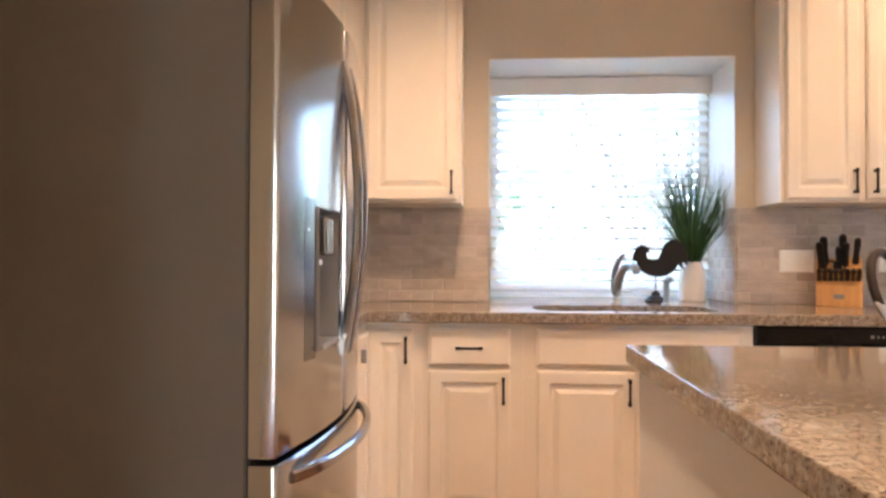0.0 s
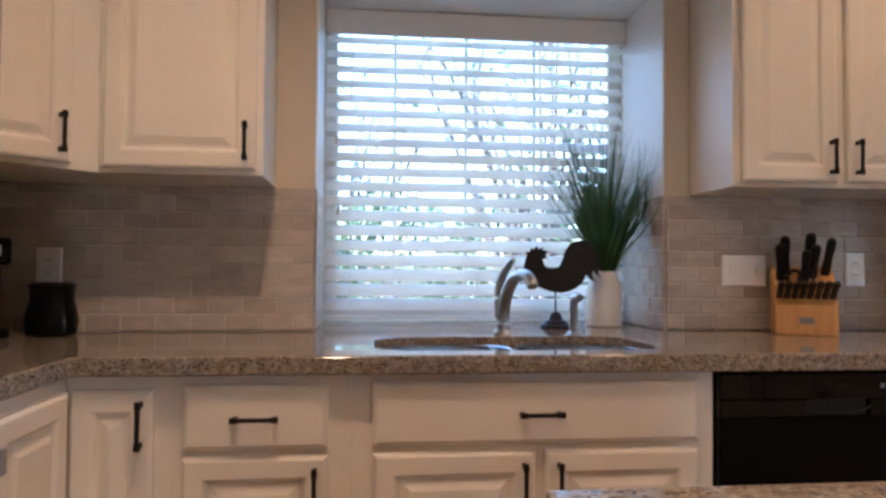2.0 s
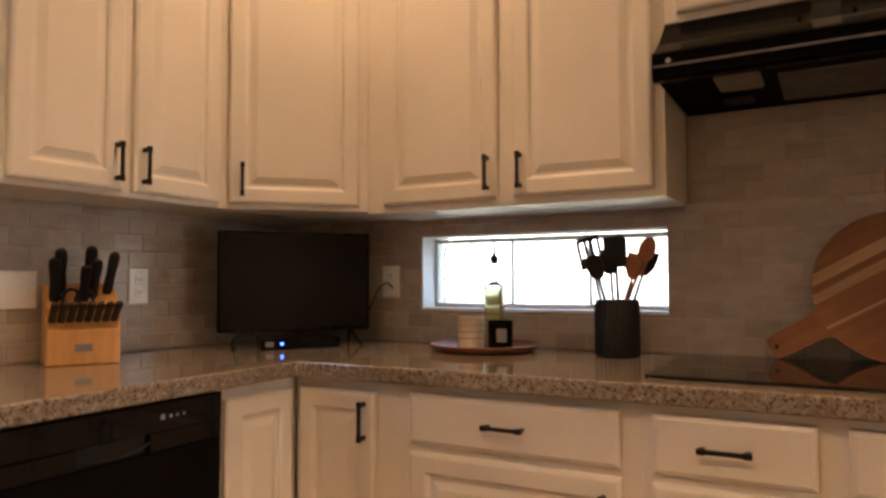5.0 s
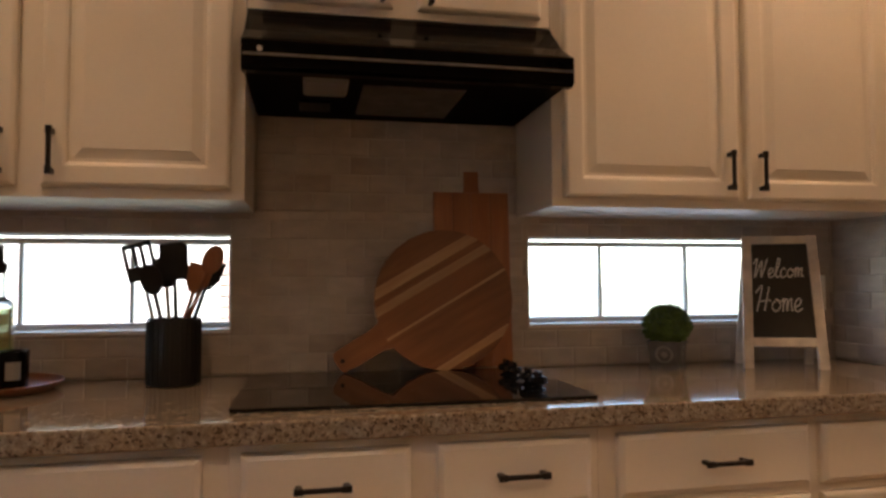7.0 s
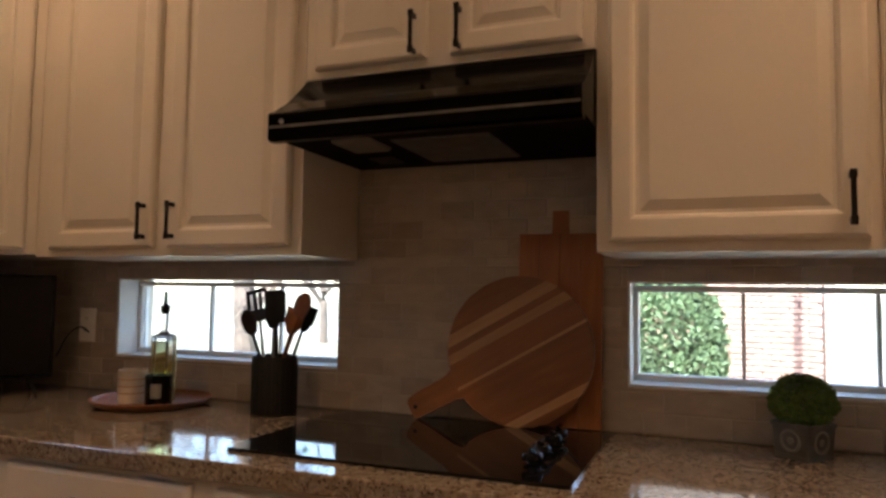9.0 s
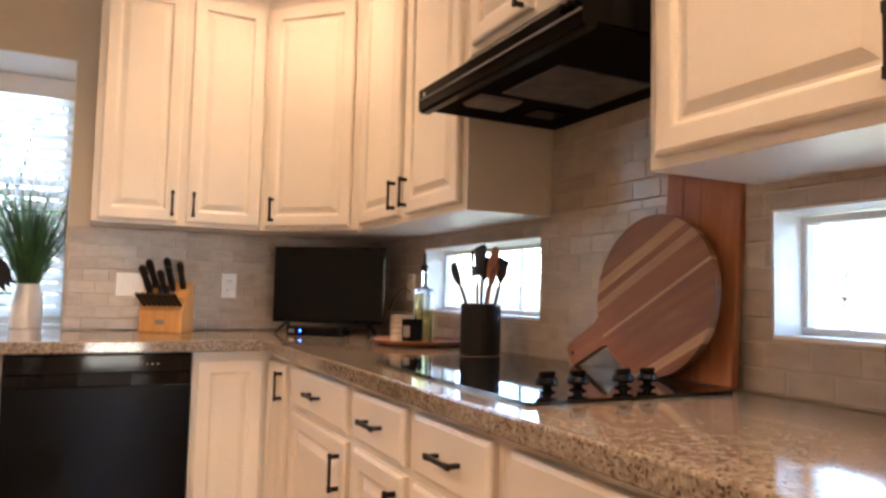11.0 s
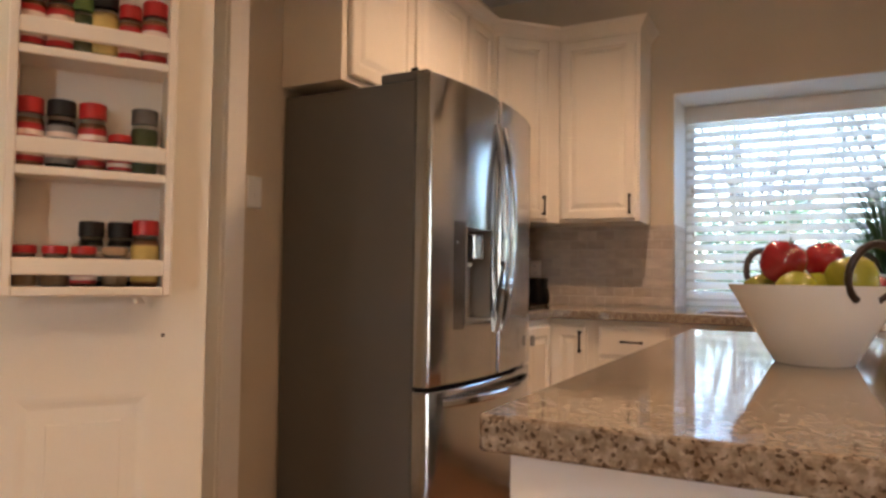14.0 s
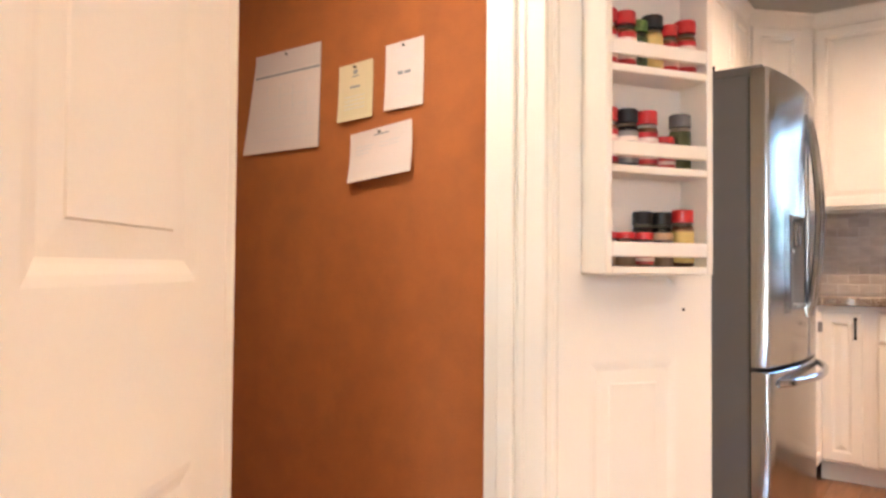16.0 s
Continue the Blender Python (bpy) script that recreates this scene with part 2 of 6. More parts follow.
# ---------------- mesh helpers ----------------
def link_mesh(name, bm, material, smooth=False):
    bmesh.ops.recalc_face_normals(bm, faces=bm.faces)
    me = bpy.data.meshes.new(name)
    bm.to_mesh(me)
    bm.free()
    if material:
        me.materials.append(M[material])
    if smooth:
        for p in me.polygons:
            p.use_smooth = True
        me.set_sharp_from_angle(angle=radians(38))
    return me


def part(name, bm, material, parent, label="", smooth=False):
    ob = new(name, link_mesh(name, bm, material, smooth))
    ob.parent = parent
    if label:
        tagged(ob, label)
    return ob


def single(name, bm, material, label, category, m=None, group="", kind="", smooth=False):
    ob = new(name, link_mesh(name, bm, material, smooth))
    if m is not None:
        ob.matrix_world = m
    return tagged(ob, label, category, group, kind)


def thing(name, m, label, category, group="", kind=""):
    ob = new(name)
    ob.empty_display_size = 0.05
    ob.matrix_world = m
    return tagged(ob, label, category, group, kind)


def B():
    return bmesh.new()


def box(bm, x0, y0, z0, x1, y1, z1, bev=0.0, seg=1):
    m = Matrix.LocRotScale(((x0 + x1) / 2, (y0 + y1) / 2, (z0 + z1) / 2), None, (abs(x1 - x0), abs(y1 - y0), abs(z1 - z0)))
    vs = bmesh.ops.create_cube(bm, size=1, matrix=m)["verts"]
    if bev:
        es = list({e for v in vs for e in v.link_edges})
        bmesh.ops.bevel(bm, geom=es, offset=bev, segments=seg, affect="EDGES", profile=0.5)
    return bm


def bridge(bm, loops, closed=True, cap0=True, cap1=True):
    vs = [[bm.verts.new(p) for p in lp] for lp in loops]
    k = len(vs[0])
    for a, b in zip(vs, vs[1:]):
        for i in range(k if closed else k - 1):
            j = (i + 1) % k
            bm.faces.new((a[i], a[j], b[j], b[i]))
    if closed and cap0:
        bm.faces.new(vs[0])
    if closed and cap1:
        bm.faces.new(vs[-1])
    return bm


def lathe(bm, profile, n=24, at=(0, 0, 0)):
    """profile: (radius, z) from bottom to top."""
    loops = []
    for r, z in profile:
        r = max(r, 1e-4)
        loops.append([(at[0] + r * math.cos(2 * math.pi * i / n), at[1] + r * math.sin(2 * math.pi * i / n), at[2] + z) for i in range(n)])
    return bridge(bm, loops)


def tube(bm, pts, radius, n=8):
    pts = [Vector(p) for p in pts]
    loops, up = [], Vector((0, 0, 1))
    for i, p in enumerate(pts):
        d = (pts[min(i + 1, len(pts) - 1)] - pts[max(i - 1, 0)]).normalized()
        a = d.cross(up)
        if a.length < 0.05:
            a = d.cross(Vector((0, 1, 0)))
        a.normalize()
        b = d.cross(a).normalized()
        r = radius[i] if isinstance(radius, (list, tuple)) else radius
        loops.append([p + a * r * math.cos(2 * math.pi * k / n) + b * r * math.sin(2 * math.pi * k / n) for k in range(n)])
    return bridge(bm, loops)


def prism(bm, outline, y0, y1):
    """An outline in x and z, between two depths y."""
    return bridge(bm, [[(x, y0, z) for x, z in outline], [(x, y1, z) for x, z in outline]])


def slab(bm, outline, z0, z1):
    return bridge(bm, [[(x, y, z0) for x, y in outline], [(x, y, z1) for x, y in outline]])


def rounded(x0, y0, x1, y1, r, n=6):
    pts = []
    for cx, cy, a0 in ((x1 - r, y1 - r, 0), (x0 + r, y1 - r, 90), (x0 + r, y0 + r, 180), (x1 - r, y0 + r, 270)):
        for i in range(n + 1):
            a = radians(a0 + 90 * i / n)
            pts.append((cx + r * math.cos(a), cy + r * math.sin(a)))
    return pts


def rect_rings(bm, x0, z0, x1, z1, rings):
    """Nested rectangles facing -y: (inset, y) from the back outwards."""
    return bridge(bm, [[(x0 + i, y, z0 + i), (x1 - i, y, z0 + i), (x1 - i, y, z1 - i), (x0 + i, y, z1 - i)] for i, y in rings])


def raised_door(bm, x0, z0, x1, z1, rail=0.052):
    return rect_rings(bm, x0, z0, x1, z1, [(0, 0), (0, -0.014), (0.003, -0.018), (0.009, -0.021), (rail - 0.006, -0.021), (rail, -0.018), (rail + 0.004, -0.0105),
                                           (rail + 0.012, -0.0105), (rail + 0.034, -0.019), (rail + 0.036, -0.019)])


def slab_front(bm, x0, z0, x1, z1):
    return rect_rings(bm, x0, z0, x1, z1, [(0, 0), (0, -0.012), (0.003, -0.016), (0.012, -0.021), (0.014, -0.021)])


def pull_mesh(length):
    """A bar pull along z, standing off towards -y."""
    bm = B()
    h = length / 2
    for s in (-1, 1):
        box(bm, -0.0045, -0.024, s * h - 0.006, 0.0045, 0.0, s * h + 0.006, 0.001)
        box(bm, -0.0065, -0.031, s * h - 0.009, 0.0065, -0.022, s * h + 0.009, 0.0015)
    box(bm, -0.0048, -0.0305, -h, 0.0048, -0.0225, h, 0.0015)
    return link_mesh("handle", bm, "handle")


PULL = pull_mesh(0.088)


def add_pull(parent, x, z, flat=False):
    ob = new("handle", PULL)
    ob.parent = parent
    ob.matrix_local = pose(x, -0.021, z, 0, 90 if flat else 0, 0)
    return tagged(ob, "dark bronze bar handle")


def cabinet(name, m, w, z0, z1, depth, doors=(), drawers=(), label="", group="", toe=False, ends=(0.0, 0.0)):
    """Local x along the front, y into the wall, front frame at y = 0. doors: x0, z0, x1, z1, handle x and z or None."""
    ob = thing(name, m, label, "cabinet", group)
    bm = B()
    box(bm, 0.0, 0.0, z0, w, depth, z1, 0.0015)
    if toe:
        box(bm, 0.0, 0.07, 0.0, w, depth, z0)
    part("body", bm, "cab", ob)
    for x0, a, x1, b, hx, hz in doors:
        d = part("door", raised_door(B(), x0, a, x1, b), "cab", ob)
        if hx is not None:
            add_pull(d, hx, hz)
    for x0, a, x1, b, hx in drawers:
        d = part("drawer_front", slab_front(B(), x0, a, x1, b), "cab", ob)
        if hx is not None:
            add_pull(d, hx, (a + b) / 2, True)
    return ob


def wall_cells(bm, u0, u1, z0, z1, holes, t0, t1, axis):
    """A wall along u (x or y) with rectangular openings, thickness t0 to t1."""
    us = sorted({u0, u1, *[h[0] for h in holes], *[h[2] for h in holes]})
    zs = sorted({z0, z1, *[h[1] for h in holes], *[h[3] for h in holes]})
    for a, b in zip(us, us[1:]):
        for c, d in zip(zs, zs[1:]):
            if any(h[0] <= a and b <= h[2] and h[1] <= c and d <= h[3] for h in holes):
                continue
            if axis == "x":
                box(bm, a, t0, c, b, t1, d)
            else:
                box(bm, t0, a, c, t1, b, d)
    bmesh.ops.remove_doubles(bm, verts=bm.verts, dist=1e-5)
    inner = [f for f in bm.faces if sum(1 for g in bm.faces if g is not f and (g.calc_center_median() - f.calc_center_median()).length < 1e-5)]
    bmesh.ops.delete(bm, geom=inner, context="FACES")
    return bm


# ---------------- structure ----------------
YN, XE, XW, ZC = 4.32, 3.53, -0.13, 2.75
TILE_TOP = 1.366
WIN = (0.975, 0.915, 2.135, 2.085)
EW1, EW2 = (2.805, 1.031, 3.683, 1.30), (1.079, 1.031, 1.957, 1.30)

wall_n = single("wall_north", wall_cells(B(), XW - 0.14, XE + 0.2, 0, ZC, [(WIN[0], 0.871, WIN[2], WIN[3])], YN, YN + 0.46, "x"), "wall", "greige painted wall with a deep window recess", "wall", kind="structure")
wall_e = single("wall_east", wall_cells(B(), -3.2, YN, 0, ZC, [EW1, EW2], XE, XE + 0.16, "y"), "wall", "greige painted wall with two low strip windows", "wall", kind="structure")
wall_w = single("wall_west", wall_cells(B(), 1.33, YN, 0, ZC, [(1.38, 0, 2.155, 2.04)], XW - 0.14, XW, "y"), "wall", "tan painted wall beside the refrigerator", "wall", kind="structure")
single("wall_pantry", wall_cells(B(), -3.2, 1.33, 0, ZC, [(0.29, 0, 1.05, 2.04)], 0.275, 0.40, "y"), "wall", "tan painted wall with the pantry opening", "wall", kind="structure")
bm = B()
box(bm, -1.70, 1.19, 0, 0.275, 1.33, ZC)
wall_pn = single("wall_pantry_north", bm, "wall", "pantry side wall", "wall", kind="structure")
bm = B()
box(bm, -1.70, 0.10, 0, -1.56, 1.19, ZC)
single("wall_pantry_back", bm, "cork", "brown pantry back wall", "wall", kind="structure")
bm = B()
box(bm, -1.56, 0.10, 0, 0.275, 0.22, ZC)
single("wall_pantry_south", bm, "wall", "tan painted pantry side wall", "wall", kind="structure")
bm = B()
box(bm, 2.83, 0.79, 0, XE, 0.916, ZC)
wall_r = single("wall_return", bm, "wall", "short return wall at the end of the counter", "wall", kind="structure")
single("wall_south", wall_cells(B(), -0.1, XE + 0.2, 0, ZC, [(2.1, 0.03, 2.85, 2.1)], -3.34, -3.2, "x"), "wall", "greige painted wall with a glazed door opening", "wall", kind="structure")
bm = B()
box(bm, -4.0, -3.34, ZC, XE + 0.2, YN + 0.46, ZC + 0.1)
single("ceiling", bm, "ceiling", "pale textured ceiling", "ceiling", kind="structure")
bm = B()
box(bm, -1.56, 0.22, 1.89, 0.272, 1.186, 1.93)
single("ceiling_pantry", bm, "ceiling", "low pantry ceiling", "ceiling", kind="structure")
bm = B()
box(bm, -4.0, -3.34, -0.12, XE + 0.2, YN + 0.46, -0.014)
floor = single("floor", bm, "floor", "brown oak plank floor", "floor", kind="structure")
# hall beyond the west doorway
bm = B()
box(bm, -4.1, 1.33, 0, -3.96, 4.9, ZC)
single("wall_hall_west", bm, "wall", "hall wall", "wall", kind="structure")
bm = B()
box(bm, -3.96, YN - 0.1, 0, XW - 0.14, YN, ZC)
single("wall_hall_north", bm, "wall", "hall wall", "wall", kind="structure")
bm = B()
box(bm, -3.96, 1.2, 0, -1.70, 1.33, ZC)
single("wall_hall_south", bm, "wall", "hall wall", "wall", kind="structure")

# window recess lining
bm = B()
box(bm, WIN[0], YN + 0.006, TILE_TOP, WIN[0] + 0.004, YN + 0.38, WIN[3])
box(bm, WIN[2] - 0.004, YN + 0.006, TILE_TOP, WIN[2], YN + 0.38, WIN[3])
box(bm, WIN[0], YN + 0.006, WIN[3] - 0.004, WIN[2], YN + 0.38, WIN[3])
single("trim", bm, "white", "white painted window recess lining", "trim", kind="structure")


def can_light(x, y, watts):
    ob = thing("ceiling_light", pose(x, y, ZC), "recessed round ceiling light, out of view, switched on", "ceiling light", "recessed ceiling lights")
    part("trim_ring", lathe(B(), [(0.062, 0.0), (0.085, -0.001), (0.088, -0.006), (0.07, -0.010), (0.062, -0.004)], 24), "white", ob, smooth=True)
    part("bulb", lathe(B(), [(0.001, -0.004), (0.04, -0.003), (0.06, -0.001)], 20), "lamp", ob, "glowing warm bulb")
    lamp = bpy.data.lights.new("can_lamp", "SPOT")
    lamp.energy, lamp.color, lamp.spot_size, lamp.spot_blend, lamp.shadow_soft_size = watts, CAN_COLOUR, radians(140), 0.8, 0.09
    lo = new("can_lamp", lamp)
    lo.matrix_world = pose(x, y, ZC - 0.02)
    return ob


for x, y, share in CAN_SPOTS:
    can_light(x, y, CAN_WATTS * share)


# ---------------- windows ----------------
def sash_window(name, m, w, h, uprights, rails, label, depth=0.06, bar=0.012, edge=0.04):
    """Local: x along, z up from the sill, y outwards."""
    ob = thing(name, m, label, "window", kind="structure")
    bm = B()
    box(bm, 0, 0, 0, w, depth, edge, 0.003)
    box(bm, 0, 0, h - edge, w, depth, h, 0.003)
    box(bm, 0, 0.001, edge, edge, depth - 0.001, h - edge, 0.003)
    box(bm, w - edge, 0.001, edge, w, depth - 0.001, h - edge, 0.003)
    part("window_frame", bm, "white", ob)
    for u in uprights:
        bm = B()
        box(bm, u - bar / 2, 0.012, edge, u + bar / 2, depth - 0.012, h - edge, 0.002)
        part("muntin", bm, "white", ob)
    for z, t in rails:
        bm = B()
        box(bm, edge, 0.006, z - t / 2, w - edge, depth - 0.006, z + t / 2, 0.002)
        part("rail", bm, "white", ob)
    us = [edge, *uprights, w - edge]
    for a, b in zip(us, us[1:]):
        bm = B()
        box(bm, a, depth / 2 - 0.002, edge, b, depth / 2 + 0.002, h - edge)
        p = part("pane", bm, "glass", ob)
        p.visible_shadow = False
    return ob


sash_window("window_1", pose(WIN[0], 4.735, 0.916), 1.16, 1.168, (0.268, 0.544, 0.815), ((0.624, 0.030),), "white double-hung window behind a blind over the sink", 0.045, 0.014, 0.05)
sash_window("window_2", pose(XE + 0.085, EW1[2], EW1[1] + 0.008, 0, 0, -90), EW1[2] - EW1[0], 0.252, (0.315, 0.60), (), "low strip window with white frame above the counter", 0.045, 0.01, 0.016)
sash_window("window_3", pose(XE + 0.085, EW2[2], EW2[1] + 0.008, 0, 0, -90), EW2[2] - EW2[0], 0.252, (0.275, 0.575), (), "low strip window with white frame beside the cooktop", 0.045, 0.01, 0.016)
sash_window("window_4", pose(2.85, -3.22, 0.03, 0, 0, 180), 0.75, 2.07, (), (), "tall white-framed glazed garden door", 0.06, 0.06, 0.06)
for w in (EW1, EW2):
    bm = B()
    box(bm, XE - 0.004, w[0] + 0.004, w[1], XE + 0.085, w[2] - 0.004, w[1] + 0.008)
    box(bm, XE - 0.002, w[0], w[1], XE + 0.085, w[0] + 0.004, w[3])
    box(bm, XE - 0.002, w[2] - 0.004, w[1], XE + 0.085, w[2], w[3])
    box(bm, XE - 0.002, w[0] + 0.004, w[3] - 0.004, XE + 0.085, w[2] - 0.004, w[3])
    single("trim", bm, "white", "white painted lining of a strip window", "trim", kind="structure")


def blind(x0, x1, y, z0, z1):
    ob = thing("window_blind", pose(x0, y, z0), "white wooden venetian blind with open slats", "blind")
    w, h = x1 - x0, z1 - z0
    bm = B()
    box(bm, 0.0, -0.035, h - 0.095, w, -0.02, h, 0.003)
    part("valance", bm, "white", ob)
    bm = B()
    box(bm, 0.004, -0.018, h - 0.05, w - 0.004, 0.03, h - 0.002)
    part("headrail", bm, "white", ob)
    bm = B()
    box(bm, 0.006, -0.024, 0.0, w - 0.008, 0.024, 0.020, 0.004)
    part("bottom_rail", bm, "blind", ob)
    bm = B()
    a = radians(40)
    k = 6
    top = [(-0.032 + 0.064 * i / k, 0.0035 * math.sin(math.pi * i / k) + 0.0012) for i in range(k + 1)]
    sec = top + [(u, v - 0.0026) for u, v in reversed(top)]
    loop = [(u * math.cos(a) - v * math.sin(a), u * math.sin(a) + v * math.cos(a)) for u, v in sec]
    bridge(bm, [[(0.006, u, v) for u, v in loop], [(w - 0.008, u, v) for u, v in loop]])
    me = link_mesh("slat", bm, "blind")
    z = 0.06
    while z < h - 0.10:
        s = new("slat", me)
        s.parent = ob
        s.matrix_local = pose(0, 0, z)
        z += 0.055
    for u in (0.10, w / 2, w - 0.10):
        for d in (-0.027, 0.027):
            part("ladder_cord", tube(B(), [(u, d, 0.02), (u, d, h - 0.06)], 0.0012, 5), "blind", ob)
    for u, b, in ((0.045, 0.68), (0.055, 0.42)):
        part("pull_cord", tube(B(), [(u, -0.037, b), (u, -0.037, h - 0.06)], 0.001, 5), "blind", ob)
        part("tassel", lathe(B(), [(0.004, -0.03), (0.006, -0.015), (0.003, 0.0)], 10, (u, -0.037, b)), "whitewash", ob, "small wooden cord tassel", smooth=True)
    return ob


blind(0.98, 2.13, 4.69, 0.921, 2.078)

# ---------------- counters ----------------
def counter(name, outline, holes, z0, z1, label):
    bm = B()
    edges = []
    for lp in (outline, *holes):
        vs = [bm.verts.new((x, y, z1)) for x, y in lp]
        edges += [bm.edges.new((a, b)) for a, b in zip(vs, vs[1:] + vs[:1])]
    bmesh.ops.triangle_fill(bm, edges=edges, use_beauty=True)
    ret = bmesh.ops.extrude_face_region(bm, geom=bm.faces[:])
    bmesh.ops.translate(bm, verts=[v for v in ret["geom"] if isinstance(v, bmesh.types.BMVert)], vec=(0, 0, z0 - z1))
    ob = single(name, bm, "granite", label, "countertop")
    bv = ob.modifiers.new("edge", "BEVEL")
    bv.width, bv.segments, bv.limit_method, bv.angle_limit = 0.005, 2, "ANGLE", radians(60)
    return ob


SINK = (1.165, 3.765, 1.905, 4.125)
sink_hole = rounded(*SINK, 0.11, 8)
counter("countertop", [(XW, 3.345), (0.51, 3.345), (0.51, 3.67), (2.838, 3.67), (2.890, 0.917), (XE, 0.917), (XE, YN), (WIN[2], YN), (WIN[2], 4.73), (WIN[0], 4.73), (WIN[0], YN), (XW, YN)],
        [sink_hole], 0.872, 0.915, "speckled taupe granite countertop with polished surface")
counter("island_countertop", [(1.303, 1.15), (1.976, 1.15), (1.976, 2.705), (1.303, 2.705)], [], 0.872, 0.915, "speckled taupe granite island top, polished")

# ---------------- base cabinets ----------------
CABL = "cream painted wooden base cabinet with raised-panel door and bronze handles"
ZB0, ZB1 = 0.10, 0.870
G = "base cabinets"
FN = 3.716
cabinet("base_cabinet", pose(0.487, FN, 0), 0.226, ZB0, ZB1, 0.6, [(0.012, 0.112, 0.19, 0.84, 0.165, 0.765)], (), "cream painted corner base cabinet with raised-panel door", G, True)
cabinet("base_cabinet", pose(0.713, FN, 0), 0.397, ZB0, ZB1, 0.6, [(0.026, 0.112, 0.346, 0.687, 0.318, 0.612)], [(0.026, 0.702, 0.346, 0.848, 0.186)], CABL, G, True)
sb = cabinet("base_cabinet", pose(1.110, FN, 0), 0.875, ZB0, 0.66, 0.6, [(0.052, 0.112, 0.43, 0.687, 0.402, 0.612), (0.455, 0.112, 0.83, 0.687, 0.485, 0.612)], [(0.05, 0.704, 0.832, 0.848, 0.441)],
             "cream painted sink base cabinet with two doors", G, True)
bm = B()
box(bm, 0.0, 0.0, 0.66, 0.875, 0.02, ZB1)
part("front_rail", bm, "cab", sb)
cabinet("base_cabinet", pose(2.592, FN, 0), 0.294, ZB0, ZB1, 0.6, [(0.016, 0.112, 0.262, 0.84, None, None)], (), "cream painted corner base cabinet with raised-panel door", G, True)
FE = lambda y: 2.893 + 0.016 * (3.37 - y)
SKEW = -89.1
cabinet("base_cabinet", pose(FE(3.714), 3.714, 0, 0, 0, SKEW), 0.34, ZB0, ZB1, 0.58, [(0.022, 0.112, 0.276, 0.84, 0.248, 0.765)], (), "cream painted corner base cabinet with raised-panel door", G, True)
cabinet("base_cabinet", pose(FE(3.374), 3.374, 0, 0, 0, SKEW), 0.632, ZB0, ZB1, 0.58, [(0.045, 0.112, 0.586, 0.700, 0.550, 0.612)], [(0.045, 0.720, 0.586, 0.850, 0.313)], CABL, G, True)
cabinet("base_cabinet", pose(FE(2.742), 2.742, 0, 0, 0, SKEW), 0.73, ZB0, ZB1, 0.58, [(0.022, 0.112, 0.338, 0.700, 0.308, 0.612), (0.390, 0.112, 0.710, 0.700, 0.420, 0.612)],
        [(0.022, 0.720, 0.338, 0.850, 0.170), (0.390, 0.720, 0.710, 0.850, 0.558)], "cream painted base cabinet with two drawers and doors under the cooktop", G, True)
cabinet("base_cabinet", pose(FE(2.012), 2.012, 0, 0, 0, SKEW), 0.503, ZB0, ZB1, 0.58, [(0.040, 0.112, 0.492, 0.700, 0.462, 0.612)], [(0.040, 0.720, 0.492, 0.850, 0.275)], CABL, G, True)
cabinet("base_cabinet", pose(FE(1.509), 1.509, 0, 0, 0, SKEW), 0.59, ZB0, ZB1, 0.58, [(0.020, 0.112, 0.555, 0.700, 0.05, 0.612)], [(0.020, 0.720, 0.555, 0.850, 0.285)], CABL, G, True)
cabinet("base_cabinet", pose(0.487, 3.350, 0, 0, 0, 90), 0.366, ZB0, ZB1, 0.6, [(0.03, 0.112, 0.33, 0.84, None, None)], (), "cream painted corner base cabinet with raised-panel door", G, True)

isl = thing("kitchen_island", pose(1.33, 1.18, 0), "cream painted kitchen island base with drawers on one side", "kitchen island")
bm = B()
box(bm, 0, 0, 0.0, 0.62, 1.50, 0.870, 0.002)
part("body", bm, "white", isl)
ISIDE = pose(0.62, 0, 0, 0, 0, 90)
for y0, y1 in ((0.04, 0.31), (0.345, 0.615), (0.65, 0.94), (0.97, 1.475)):
    for kind in ("drawer_front", "door"):
        bm = slab_front(B(), y0, 0.72, y1, 0.855) if kind == "drawer_front" else raised_door(B(), y0, 0.112, y1, 0.70)
        d = part(kind, bm, "cab", isl)
        d.matrix_local = ISIDE
        if kind == "drawer_front":
            add_pull(d, (y0 + y1) / 2, 0.79, True)
        else:
            add_pull(d, y1 - 0.03, 0.612)

# ---------------- wall cabinets ----------------
UZ0, UZ1 = TILE_TOP, 2.375
UG = "wall cabinets"
UL = "cream painted wall cabinet with raised-panel doors"
FU = 4.042
DZ0, DZ1, HZ = 1.380, 2.352, 1.455
cabinet("wall_cabinet", pose(2.222, FU, 0), 0.666, UZ0, UZ1, YN - FU, [(0.022, DZ0, 0.322, DZ1, 0.297, HZ), (0.354, DZ0, 0.658, DZ1, 0.38, HZ)], (), UL, UG)
cabinet("wall_cabinet", pose(0.42, FU, 0), 0.435, UZ0, UZ1, YN - FU, [(0.014, DZ0, 0.417, DZ1, 0.391, HZ)], (), UL, UG)
FX = 3.222
cabinet("wall_cabinet", pose(FX, 3.708, 0, 0, 0, -90), 0.962, UZ0 - 0.009, UZ1, XE - FX, [(0.072, DZ0, 0.478, DZ1, 0.452, HZ), (0.530, DZ0, 0.932, DZ1, 0.556, HZ)], (), UL, UG)
cabinet("wall_cabinet", pose(FX, 2.744, 0, 0, 0, -90), 0.752, 1.815, UZ1, XE - FX, [(0.034, 1.835, 0.346, DZ1, 0.318, 1.893), (0.408, 1.835, 0.724, DZ1, 0.436, 1.893)], (),
        "short cream painted wall cabinet over the range hood", UG)
